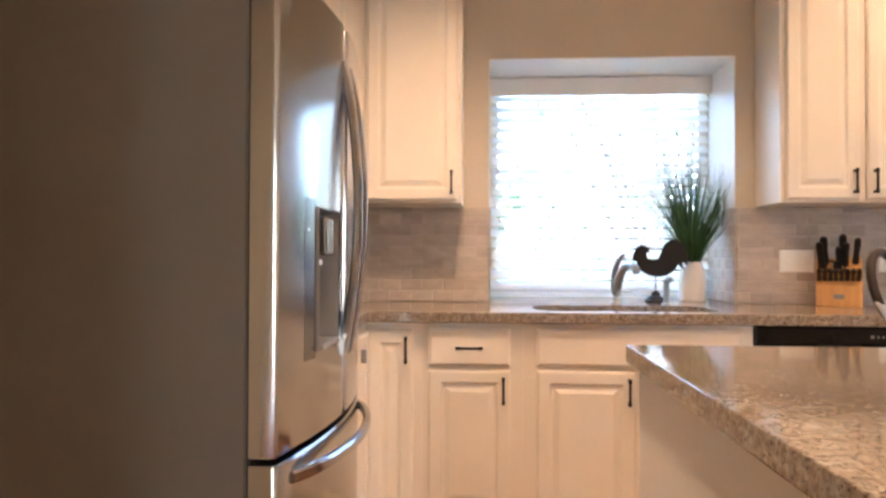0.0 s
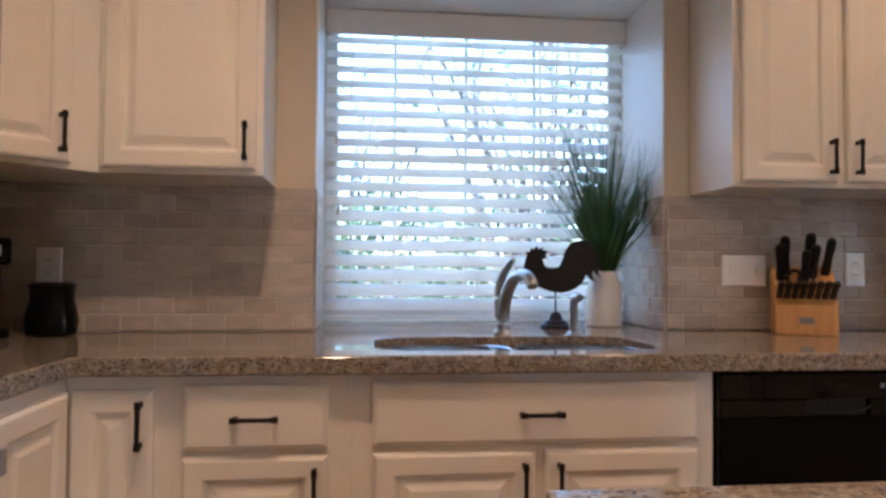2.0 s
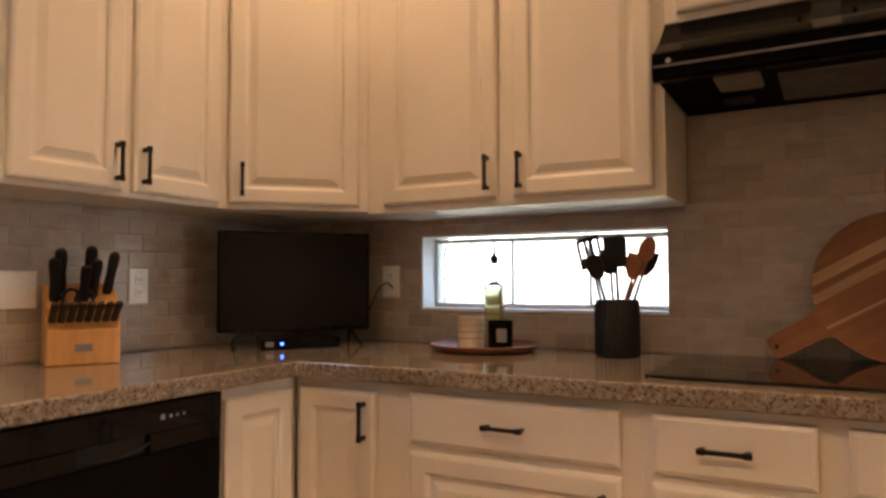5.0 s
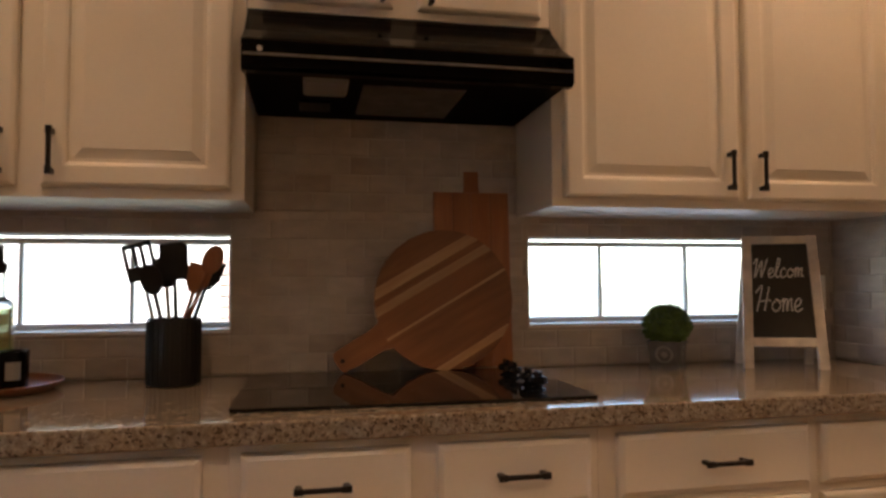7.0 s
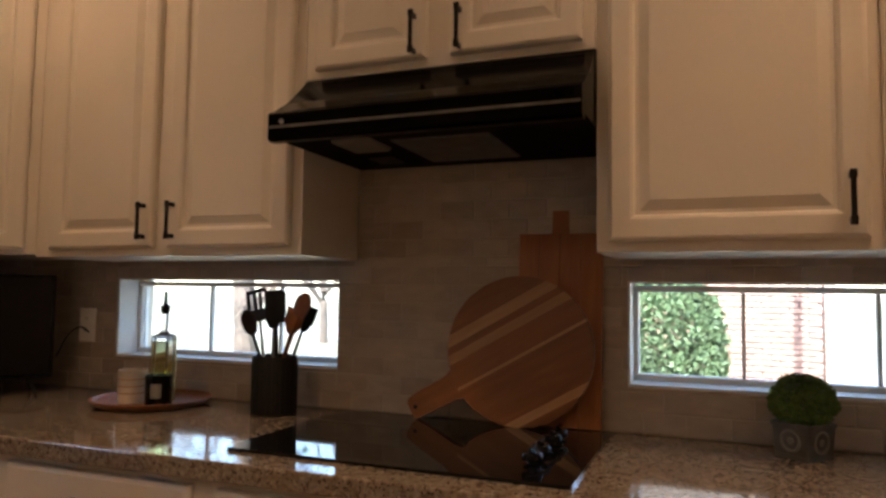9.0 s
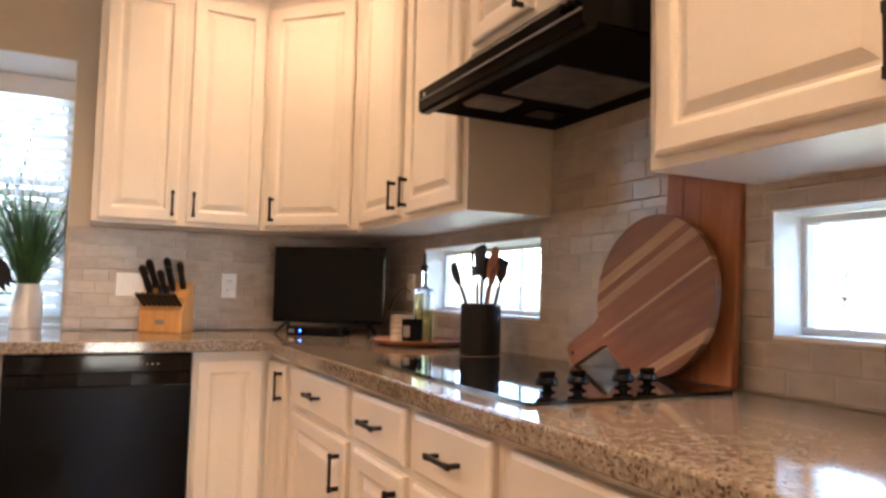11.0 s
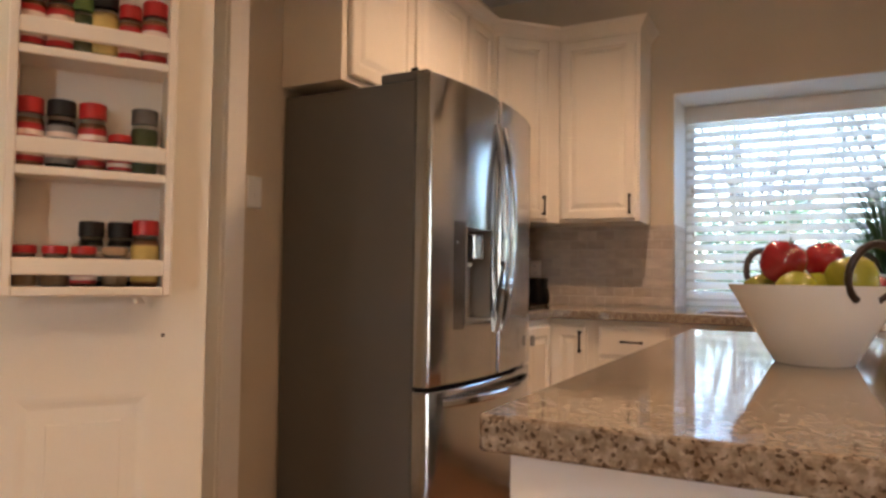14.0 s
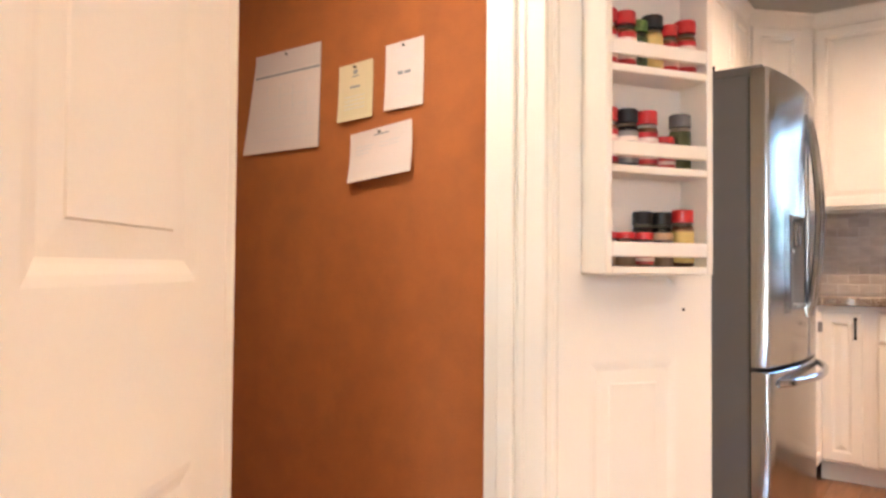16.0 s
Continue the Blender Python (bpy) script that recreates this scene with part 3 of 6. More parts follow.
cabinet("wall_cabinet", pose(FX, 1.990, 0, 0, 0, -90), 1.072, UZ0 - 0.009, UZ1, XE - FX, [(0.028, DZ0, 0.520, DZ1, 0.486, HZ), (0.545, DZ0, 0.995, DZ1, 0.580, HZ)], (), UL, UG)
FW = 0.146
cabinet("wall_cabinet", pose(FW, 2.424, 0, 0, 0, 90), 1.0, 1.775, UZ1, FW - XW, [(0.04, 1.80, 0.485, DZ1, 0.457, 1.885), (0.51, 1.80, 0.985, DZ1, 0.54, 1.885)], (),
        "cream painted wall cabinet above the refrigerator", UG)
cabinet("wall_cabinet", pose(FW, 3.426, 0, 0, 0, 90), 0.322, UZ0, UZ1, FW - XW, [(0.016, DZ0, 0.30, DZ1, None, None)], (), "narrow cream painted wall cabinet beside the refrigerator", UG)


def corner_cabinet(a, b, back, door, end, hx, label):
    """A diagonal corner cabinet: its front runs from a to b."""
    a, b = Vector(a), Vector(b)
    w = (b - a).length
    m = pose(a.x, a.y, 0, 0, 0, math.degrees(math.atan2(b.y - a.y, b.x - a.x)))
    ob = thing("corner_cabinet", m, label, "cabinet", UG)
    inv = m.inverted()
    pts = [inv @ Vector((x, y, 0)) for x, y in [a[:], b[:], *back]]
    part("body", slab(B(), [(p.x, p.y) for p in pts], UZ0, UZ1), "cab", ob)
    d = part("door", raised_door(B(), door, DZ0, w - end, DZ1), "cab", ob)
    add_pull(d, hx, HZ)
    return ob


corner_cabinet((2.890, FU), (FX, 3.710), [(XE, 3.710), (XE, YN), (2.890, YN)], 0.03, 0.03, 0.072, "cream painted diagonal corner wall cabinet above a television")
corner_cabinet((FW, 3.75), (0.418, FU), [(0.418, YN), (XW, YN), (XW, 3.75)], 0.025, 0.075, 0.292, "cream painted diagonal corner wall cabinet")


def crown(name, path):
    """Moulding along a plan line; the room lies to the right of it."""
    sec = [(0.0, 2.372), (0.004, 2.372), (0.008, 2.384), (0.012, 2.388), (0.022, 2.405), (0.036, 2.418), (0.040, 2.420), (0.044, 2.434), (0.0, 2.436)]
    pts = [Vector((*p, 0)) for p in path]
    loops = []
    for i, p in enumerate(pts):
        d0 = (p - pts[i - 1]).normalized() if i else None
        d1 = (pts[i + 1] - p).normalized() if i < len(pts) - 1 else None
        n0 = Vector((d0.y, -d0.x, 0)) if d0 else None
        n1 = Vector((d1.y, -d1.x, 0)) if d1 else None
        n0, n1 = n0 or n1, n1 or n0
        mid = (n0 + n1).normalized()
        mid = mid / max(0.3, mid.dot(n1))
        loops.append([(p.x + mid.x * o, p.y + mid.y * o, z) for o, z in sec])
    return single(name, bridge(B(), loops), "cab", "cream crown moulding along the cabinet tops", "trim", kind="structure")


crown("trim", [(XW, 2.424), (FW, 2.424), (FW, 3.75), (0.418, FU), (0.855, FU), (0.855, YN)])
crown("trim", [(2.222, YN), (2.222, FU), (2.890, FU), (FX, 3.710), (FX, 0.918)])

# ---------------- appliances ----------------
def bow(y, y0, y1, edge, rise):
    u = (y - (y0 + y1) / 2) / ((y1 - y0) / 2)
    return edge + rise * (1 - u * u)


def bowed_panel(bm, ys, zs, xb, front, hole=None):
    """A door whose front bows outwards along y, with an optional rectangular hole in it."""
    n, k = len(ys), len(zs)
    f = [[bm.verts.new((front(y) - (0.008 if i in (0, n - 1) else 0) - (0.004 if j in (0, k - 1) else 0), y, z)) for j, z in enumerate(zs)] for i, y in enumerate(ys)]
    b = [[bm.verts.new((xb, y, z)) for z in (zs[0], zs[-1])] for y in ys]
    for i in range(n - 1):
        for j in range(k - 1):
            if hole and hole[0] <= ys[i] and ys[i + 1] <= hole[1] and hole[2] <= zs[j] and zs[j + 1] <= hole[3]:
                continue
            bm.faces.new((f[i][j], f[i + 1][j], f[i + 1][j + 1], f[i][j + 1]))
        bm.faces.new((b[i][0], b[i][1], b[i + 1][1], b[i + 1][0]))
        bm.faces.new((f[i][0], b[i][0], b[i + 1][0], f[i + 1][0]))
        bm.faces.new((f[i][-1], f[i + 1][-1], b[i + 1][1], b[i][1]))
    for i in (0, n - 1):
        bm.faces.new([*f[i], b[i][1], b[i][0]])
    return bm


def refrigerator():
    W = 0.91
    ob = thing("refrigerator", pose(-0.115, 2.424, 0), "stainless steel french-door refrigerator with grey sides and a water dispenser", "refrigerator")
    bm = B()
    box(bm, 0.0, 0.004, 0.03, 0.572, W - 0.004, 1.735, 0.004)
    part("body", bm, "fridge_side", ob, "grey textured side panels")
    bm = B()
    box(bm, 0.572, 0.012, 0.05, 0.580, W - 0.012, 1.73)
    part("gasket", bm, "rubber", ob)
    bm = B()
    box(bm, 0.0, 0.02, 0.0, 0.55, W - 0.02, 0.03)
    part("base", bm, "matt", ob)
    front = lambda y: bow(y, 0, W, 0.640, 0.054)
    lin = lambda a, b, n: [a + (b - a) * i / n for i in range(n + 1)]
    h = (0.190, 0.380, 0.90, 1.245)
    ys = sorted({0.0, 0.006, *lin(0.006, 0.452, 12), h[0], h[1], 0.452})
    zs = [0.70, 0.705, 0.80, h[2], 1.0, 1.1, h[3], 1.4, 1.55, 1.750, 1.755]
    left = part("door", bowed_panel(B(), ys, zs, 0.580, front, h), "steel", ob, "brushed steel door with a dispenser", smooth=True)
    ys = [0.458, *lin(0.462, 0.904, 12), 0.91]
    right = part("door", bowed_panel(B(), ys, [0.70, 0.705, 1.2, 1.750, 1.755], 0.580, front), "steel", ob, "brushed steel door", smooth=True)
    drawer = part("drawer", bowed_panel(B(), [0.0, 0.006, *lin(0.03, 0.88, 16), 0.904, 0.91], [0.06, 0.065, 0.3, 0.680, 0.685], 0.580, front), "steel", ob, "brushed steel freezer drawer", smooth=True)
    # dispenser
    bm = B()
    xo = front(0.285) - 0.004
    for a, b, c, d, e, f in ((0.600, h[0], h[2], 0.604, h[1], h[3]), (0.604, h[0], h[2], xo, h[0] + 0.003, h[3]), (0.604, h[1] - 0.003, h[2], xo + 0.006, h[1], h[3]),
                             (0.604, h[0] + 0.003, h[3] - 0.003, xo, h[1] - 0.003, h[3]), (0.604, h[0] + 0.003, h[2], xo, h[1] - 0.003, h[2] + 0.003)):
        part("dispenser_wall", box(B(), a, b, c, d, e, f), "grey", left, "grey lining of the recessed water dispenser")
    bm = B()
    bridge(bm, [[(front(y) + d, y, z) for d, z in ((-0.004, 0.885), (0.0010, 0.886), (0.0010, 1.263), (-0.004, 1.264))] for y in (0.124, 0.14, 0.156, 0.172, 0.188)])
    cp = part("control_panel", bm, "panel", left, "smooth dark grey control strip", smooth=True)
    bm = B()
    box(bm, front(0.14) + 0.002, 0.136, 1.185, front(0.14) + 0.0036, 0.142, 1.192)
    part("indicator", bm, "led", cp)
    bm = B()
    box(bm, 0.622, 0.245, 1.130, xo + 0.006, 0.325, 1.225, 0.008, 2)
    tube(bm, [(0.645, 0.285, 1.14), (0.645, 0.285, 1.11)], 0.012, 10)
    part("nozzle", bm, "panel", left, "dark steel water nozzle")
    part("paddle", tube(B(), [(0.612, 0.250, 1.11), (0.640, 0.300, 0.93)], [0.007, 0.006], 8), "grey", left, "grey dispenser lever", smooth=True)
    bm = B()
    box(bm, 0.612, 0.205, 1.105, xo - 0.004, 0.245, 1.120, 0.003)
    part("ice_chute", bm, "chrome", left)
    bm = B()
    box(bm, 0.606, h[0] + 0.004, h[2] + 0.004, xo + 0.012, h[1] - 0.004, h[2] + 0.016, 0.002)
    part("drip_tray", bm, "chrome", left)
    # handles: flat bowed bars
    def bar(pts, w, t, across):
        loops = []
        for i, p in enumerate(pts):
            d = (Vector(pts[min(i + 1, len(pts) - 1)]) - Vector(pts[max(i - 1, 0)])).normalized()
            a = Vector(across)
            nrm = d.cross(a).normalized()
            p = Vector(p)
            loops.append([p + a * w * u + nrm * t * v for u, v in ((-1, -0.5), (-0.6, -1), (0.6, -1), (1, -0.5), (1, 0.5), (0.6, 1), (-0.6, 1), (-1, 0.5))])
        return bridge(B(), loops)
    for door, y in ((left, 0.418), (right, 0.494)):
        pts = []
        for i in range(17):
            u = i / 16
            pts.append((front(y) - 0.004 + 0.044 * math.sin(math.pi * u) ** 0.8, y, 0.862 + 0.79 * u))
        part("handle", bar(pts, 0.015, 0.012, (0, 1, 0)), "steel", door, "bowed steel handle", smooth=True)
    pts = []
    for i in range(19):
        u = i / 18
        y = 0.07 + 0.77 * u
        pts.append((front(y) - 0.003 + 0.048 * math.sin(math.pi * u) ** 0.6, y, 0.642))
    part("handle", bar(pts, 0.014, 0.011, (0, 0, 1)), "steel", drawer, "bowed steel handle", smooth=True)
    for y in (0.05, W - 0.05):
        bm = B()
        box(bm, 0.43, y - 0.045, 1.735, 0.62, y + 0.045, 1.768, 0.004)
        part("hinge_cover", bm, "fridge_side", ob)
    bm = B()
    box(bm, front(0.70), 0.865, 0.77, front(0.84) + 0.006, 0.885, 0.815, 0.002)
    part("badge", bm, "grey", right)
    return ob


refrigerator()


def range_hood():
    ob = thing("range_hood", pose(XE, 2.7435, 1.62, 0, 0, -90), "black enamelled under-cabinet range hood", "range hood")
    w = 0.752
    sec = [(-0.002, 0.018), (-0.002, 0.193), (-0.308, 0.193), (-0.330, 0.170), (-0.395, 0.112), (-0.448, 0.078), (-0.466, 0.070), (-0.472, 0.064), (-0.472, 0.006), (-0.462, 0.0), (-0.440, 0.0), (-0.436, 0.014)]
    part("body", bridge(B(), [[(0.001, y, z) for y, z in sec], [(w - 0.001, y, z) for y, z in sec]]), "hood", ob)
    bm = B()
    box(bm, 0.004, -0.476, 0.030, w - 0.004, -0.470, 0.036)
    part("trim_strip", bm, "tin", ob)
    # Dull black sheet over the glossy enamel of the hood's bottom
    bm = B()
    box(bm, 0.006, -0.432, 0.0095, w - 0.006, -0.004, 0.0138)
    part("underside", bm, "dull_black", ob)
    bm = B()
    box(bm, 0.27, -0.36, 0.005, 0.52, -0.08, 0.020, 0.003)
    part("filter", bm, "tin", ob, "grey mesh grease filter")
    bm = B()
    box(bm, 0.13, -0.40, 0.000, 0.235, -0.27, 0.02, 0.006)
    part("lamp_cover", bm, "grey", ob, "frosted lamp cover")
    bm = B()
    box(bm, 0.12, -0.2, 0.004, 0.20, -0.1, 0.022, 0.003)
    part("fan_cover", bm, "hood", ob)
    for x in (0.695, 0.722):
        part("knob", tube(B(), [(x, -0.471, 0.050), (x, -0.486, 0.050)], [0.010, 0.008], 12), "hood", ob, smooth=True)
    part("screw", tube(B(), [(0.04, -0.471, 0.045), (0.04, -0.475, 0.045)], 0.006, 10), "chrome", ob)
    return ob


range_hood()


def dishwasher():
    ob = thing("dishwasher", pose(1.989, 3.715, 0), "black built-in dishwasher with a pocket handle", "dishwasher")
    w = 0.60
    bm = B()
    box(bm, 0.0, 0.0, 0.10, w, 0.55, 0.868)
    part("body", bm, "black", ob)
    bm = B()
    box(bm, 0.02, 0.05, 0.0, w - 0.02, 0.5, 0.10)
    part("toe_kick", bm, "matt", ob)
    bm = B()
    box(bm, 0.002, -0.022, 0.12, w - 0.002, 0.0, 0.757, 0.004, 2)
    d = part("door", bm, "satin", ob)
    # control panel with the handle pocket
    bm = B()
    box(bm, 0.002, -0.024, 0.800, w - 0.002, 0.0, 0.866, 0.004, 2)
    box(bm, 0.002, -0.022, 0.757, 0.225, 0.0, 0.800, 0.002)
    box(bm, 0.395, -0.022, 0.757, w - 0.002, 0.0, 0.800, 0.002)
    c = part("control_panel", bm, "gloss", ob)
    bm = B()
    box(bm, 0.225, -0.003, 0.757, 0.395, 0.0, 0.80)
    part("handle_pocket", bm, "matt", ob)
    pts = []
    for i in range(11):
        u = i / 10
        pts.append((0.228 + 0.164 * u, -0.024, 0.783 - 0.018 * math.sin(math.pi * u) ** 0.5))
    part("handle_rim", tube(B(), pts, 0.0025, 6), "matt", c, "thin dark lip", smooth=True)
    # Gloss strip shaped after a moving reflection; the panel has no such plate
    bm = B()
    box(bm, 0.297, -0.0255, 0.806, 0.52, -0.0238, 0.846, 0.0005)
    pp = part("reflection_strip", bm, "gloss", c, "glossy dark strip shaped after a reflection")
    for u, wd, z, h in ((0.418, 0.012, 0.826, 0.012), (0.442, 0.008, 0.828, 0.007), (0.460, 0.008, 0.828, 0.007), (0.478, 0.008, 0.828, 0.007)):
        bm = B()
        box(bm, u, -0.0259, z, u + wd, -0.0253, z + h)
        part("button", bm, "grey", pp)
    bm = B()
    box(bm, 0.265, -0.0235, 0.135, 0.33, -0.022, 0.150)
    part("badge", bm, "chrome", d)
    part("badge", tube(B(), [(0.495, -0.0222, 0.145), (0.495, -0.0235, 0.145)], 0.014, 16), "chrome", d)
    return ob


dishwasher()


def cooktop():
    ob = thing("cooktop", pose(2.946, 1.992, 0.915), "black glass electric cooktop with four knobs set in the counter", "cooktop")
    bm = B()
    slab(bm, rounded(0, 0, 0.513, 0.756, 0.012, 3), 0.0005, 0.008)
    part("glass_top", bm, "cooktop", ob)
    for x in (0.109, 0.183, 0.299, 0.364):
        k = part("knob", lathe(B(), [(0.017, 0.008), (0.017, 0.011), (0.010, 0.013), (0.009, 0.019), (0.020, 0.021), (0.022, 0.025), (0.020, 0.034), (0.017, 0.037)], 24, (x, 0.098, 0)), "black", ob, smooth=True)
        bm = B()
        box(bm, x - 0.019, 0.093, 0.0365, x + 0.019, 0.103, 0.048, 0.003)
        part("grip", bm, "black", k)
    return ob


cooktop()

# ---------------- pantry ----------------
def panel_leaf(name, m, w, label, foot):
    """A narrow two-panel door leaf, hinged at local x = 0, seen from -y."""
    ob = tagged(new(name), label, "door", "pantry door leaves", "structure")
    ob.matrix_world = m
    bm = B()
    box(bm, 0, 0.0, 0.012, w, 0.022, 2.02)
    part("core", bm, "door", ob)
    st = 0.095
    bm = B()
    us, zs = [0, st, w - st, w], [0.012, 0.24, 0.852, foot, 1.90, 2.02]
    for i in range(3):
        for j in range(5):
            if i == 1 and j in (1, 3):
                continue
            box(bm, us[i], -0.0125, zs[j], us[i + 1], 0.0, zs[j + 1])
    bmesh.ops.remove_doubles(bm, verts=bm.verts, dist=1e-5)
    part("frame", bm, "door", ob)
    for a, b in ((0.24, 0.852), (foot, 1.90)):
        rings = [(0, -0.0005), (0, -0.0125), (0.008, -0.0114), (0.016, -0.0090), (0.020, -0.0082), (0.046, -0.0097), (0.048, -0.0114), (0.050, -0.0114)]
        part("panel", rect_rings(B(), st, a, w - st, b, rings), "door", ob)
    return ob


RLEAF = pose(0.4045, 1.043, 0, 0, 0, 57) @ pose(0, 0.0125, 0)
panel_leaf("door_1", RLEAF, 0.40, "narrow white panelled pantry door, folded open, with a spice rack on it", 1.005)
panel_leaf("door_2", pose(0.6464, -0.0698, 0, 0, 0, 122.8) @ pose(0, 0.0125, 0), 0.445, "narrow white panelled pantry door, standing open", 1.024)
bm = B()
tube(bm, [(0.325, -0.0125, 0.955), (0.325, -0.0145, 0.955)], 0.0035, 8)
ob = single("screw", bm, "bronze", "small dark screw in a white door", "screw")
ob.matrix_world = RLEAF


def jamb():
    ob = thing("door_frame", pose(0, 0, 0), "white painted pantry door frame with stop moulding", "door frame", kind="structure")
    for nm, x0, y0, x1, y1 in (("jamb", 0.262, 1.030, 0.404, 1.050), ("stop", 0.300, 1.018, 0.338, 1.030), ("bead", 0.345, 1.024, 0.362, 1.030), ("jamb", 0.262, 0.29, 0.404, 0.31), ("casing", 0.400, 1.05, 0.418, 1.135),
                               ("casing", 0.400, 0.205, 0.418, 0.29), ("casing", 0.250, 1.05, 0.275, 1.12)):
        bm = B()
        box(bm, x0, y0, 0, x1, y1, 2.04 if nm != "stop" else 2.02, 0.003)
        part(nm, bm, "door", ob)
    bm = B()
    box(bm, 0.262, 0.31, 2.02, 0.404, 1.03, 2.04)
    part("head", bm, "door", ob)
    bm = B()
    box(bm, 0.400, 0.205, 2.04, 0.418, 1.135, 2.125, 0.003)
    part("casing", bm, "door", ob)
    return ob


jamb()


def doorway_trim():
    ob = thing("door_frame", pose(0, 0, 0), "white painted doorway casing beside the refrigerator", "door frame", kind="structure")
    for nm, x0, y0, z0, x1, y1, z1 in (("jamb", -0.272, 2.135, 0, -0.128, 2.155, 2.04), ("jamb", -0.272, 1.38, 0, -0.128, 1.40, 2.04), ("head", -0.272, 1.40, 2.02, -0.128, 2.135, 2.04),
                                       ("stop", -0.22, 2.123, 0, -0.18, 2.135, 2.02), ("casing", -0.130, 2.140, 0, -0.112, 2.232, 2.04), ("casing", -0.130, 1.335, 0, -0.112, 1.385, 2.04),
                                       ("casing", -0.130, 1.335, 2.04, -0.112, 2.232, 2.13)):
        bm = B()
        box(bm, x0, y0, z0, x1, y1, z1, 0.003)
        part(nm, bm, "white", ob)
    return ob


doorway_trim()
bm = B()
box(bm, -1.56, 1.178, 0.0, 0.2745, 1.1895, 1.889)
single("cork_board", bm, "cork", "orange-brown cork sheet covering the pantry side wall", "cork board")


def spice_rack():
    """On the right leaf: local frame of the leaf, front towards -y."""
    ob = thing("spice_rack", RLEAF @ pose(0.073, -0.0135, 1.03), "cream painted wooden spice rack hung on a door, four shelves", "spice rack")
    w, d, h, t = 0.252, 0.090, 0.80, 0.014
    for nm, a in (("side", 0.0), ("side", w - t)):
        bm = B()
        box(bm, a, -d, 0, a + t, -0.0005, h, 0.002)
        part(nm, bm, "cab", ob)
    bm = B()
    box(bm, t, -0.006, 0, w - t, -0.001, h)
    part("back", bm, "cab", ob)
    for i in range(5):
        z = 0.0 + 0.195 * i
        bm = B()
        box(bm, t, -d + 0.001, z, w - t, -0.006, z + 0.015, 0.002)
        part("shelf", bm, "cab", ob)
        if i < 4:
            bm = B()
            box(bm, t, -d + 0.001, z + 0.034, w - t, -d + 0.011, z + 0.062, 0.002)
            part("rail", bm, "cab", ob)
    return ob


spice_rack()


def jar_mesh(r, h, lid_h):
    prof = [(r * 0.9, 0), (r, 0.003), (r, h * 0.66), (r * 0.86, h * 0.72), (r * 0.82, h - lid_h)]
    glassm = link_mesh("glass", lathe(B(), prof, 16), "jarglass", True)
    fill = link_mesh("contents", lathe(B(), [(r * 0.86, 0.003), (r * 0.92, 0.005), (r * 0.92, h * 0.64), (r * 0.76, h * 0.70), (0.001, h * 0.705)], 14), None, True)
    lid = link_mesh("lid", lathe(B(), [(r * 0.9, h - lid_h), (r * 0.98, h - lid_h + 0.001), (r * 0.98, h - 0.002), (r * 0.9, h)], 18), None, True)
    lab = link_mesh("paper_label", lathe(B(), [(r + 0.0004, h * 0.08), (r + 0.0008, h * 0.08), (r + 0.0008, h * 0.62), (r + 0.0004, h * 0.62)], 18), None, True)
    return glassm, fill, lid, lab


def mat_mesh(me, mat):
    me = me.copy()
    me.materials.clear()
    me.materials.append(M[mat])
    return me


def spice_jar(x, z, y, size, lid, fill, lab, colour_words):
    r, h, lh = size
    ob = thing("spice_jar", RLEAF @ pose(0.073 + x, -0.0135 - y, 1.03 + z), f"small glass spice jar with a {colour_words} lid", "spice jar", "spice jars on the rack")
    g, f, li, la = jar_mesh(r, h, lh)
    for nm, me in (("glass", g), ("contents", mat_mesh(f, fill)), ("lid", mat_mesh(li, lid)), ("paper_label", mat_mesh(la, lab) if lab else None)):
        if me:
            p = new(nm, me)
            p.parent = ob
    if lab in ("red", "grey"):
        for a, b in ((0.16, 0.26), (0.45, 0.53)):
            part("print_band", lathe(B(), [(r + 0.0009, h * a), (r + 0.0013, h * a), (r + 0.0013, h * b), (r + 0.0009, h * b)], 18), "paper", ob, smooth=True)
    return ob


S1, S2, S3 = (0.0222, 0.117, 0.027), (0.0190, 0.103, 0.024), (0.0205, 0.068, 0.014)
ROWS_OF_JARS = [
    (2, [(0.028, S1, "red", "spice_a", "red", "red"), (0.072, S1, "red", "spice_a", "red", "red"), (0.104, S2, "moss", "spice_c", None, "green"), (0.137, S1, "matt", "spice_b", "spice_b", "black"),
         (0.178, S2, "red", "spice_a", "red", "red"), (0.219, S1, "red", "spice_a", "red", "red")]),
    (1, [(0.030, S1, "red", "spice_a", "red", "red"), (0.077, S1, "matt", "matt", "grey", "black"), (0.124, S1, "red", "spice_a", "red", "red"), (0.168, S3, "red", "spice_d", "red", "red"),
         (0.206, S1, "tin", "spice_c", None, "grey")]),
    (0, [(0.028, S3, "red", "spice_d", None, "red"), (0.074, S3, "red", "spice_d", None, "red"), (0.117, S3, "red", "spice_a", "red", "red"), (0.213, S1, "red", "spice_a", "spice_b", "red"),
         (0.165, S3, "spice_d", "spice_d", None, "tan")]),
]
for i, jars in ROWS_OF_JARS:
    for x, size, lid, fill, lab, words in jars:
        spice_jar(x, 0.015 + 0.195 * i, 0.045, size, lid, fill, lab, words)
for x in (0.128, 0.174):
    spice_jar(x, 0.015, 0.0275, (0.0205, 0.112, 0.027), "matt", "matt", "grey", "black")
for x in (0.03, 0.08, 0.13, 0.18, 0.22):
    spice_jar(x, 0.015 + 0.195 * 3, 0.045, S1, "red", "spice_a", "red", "red")


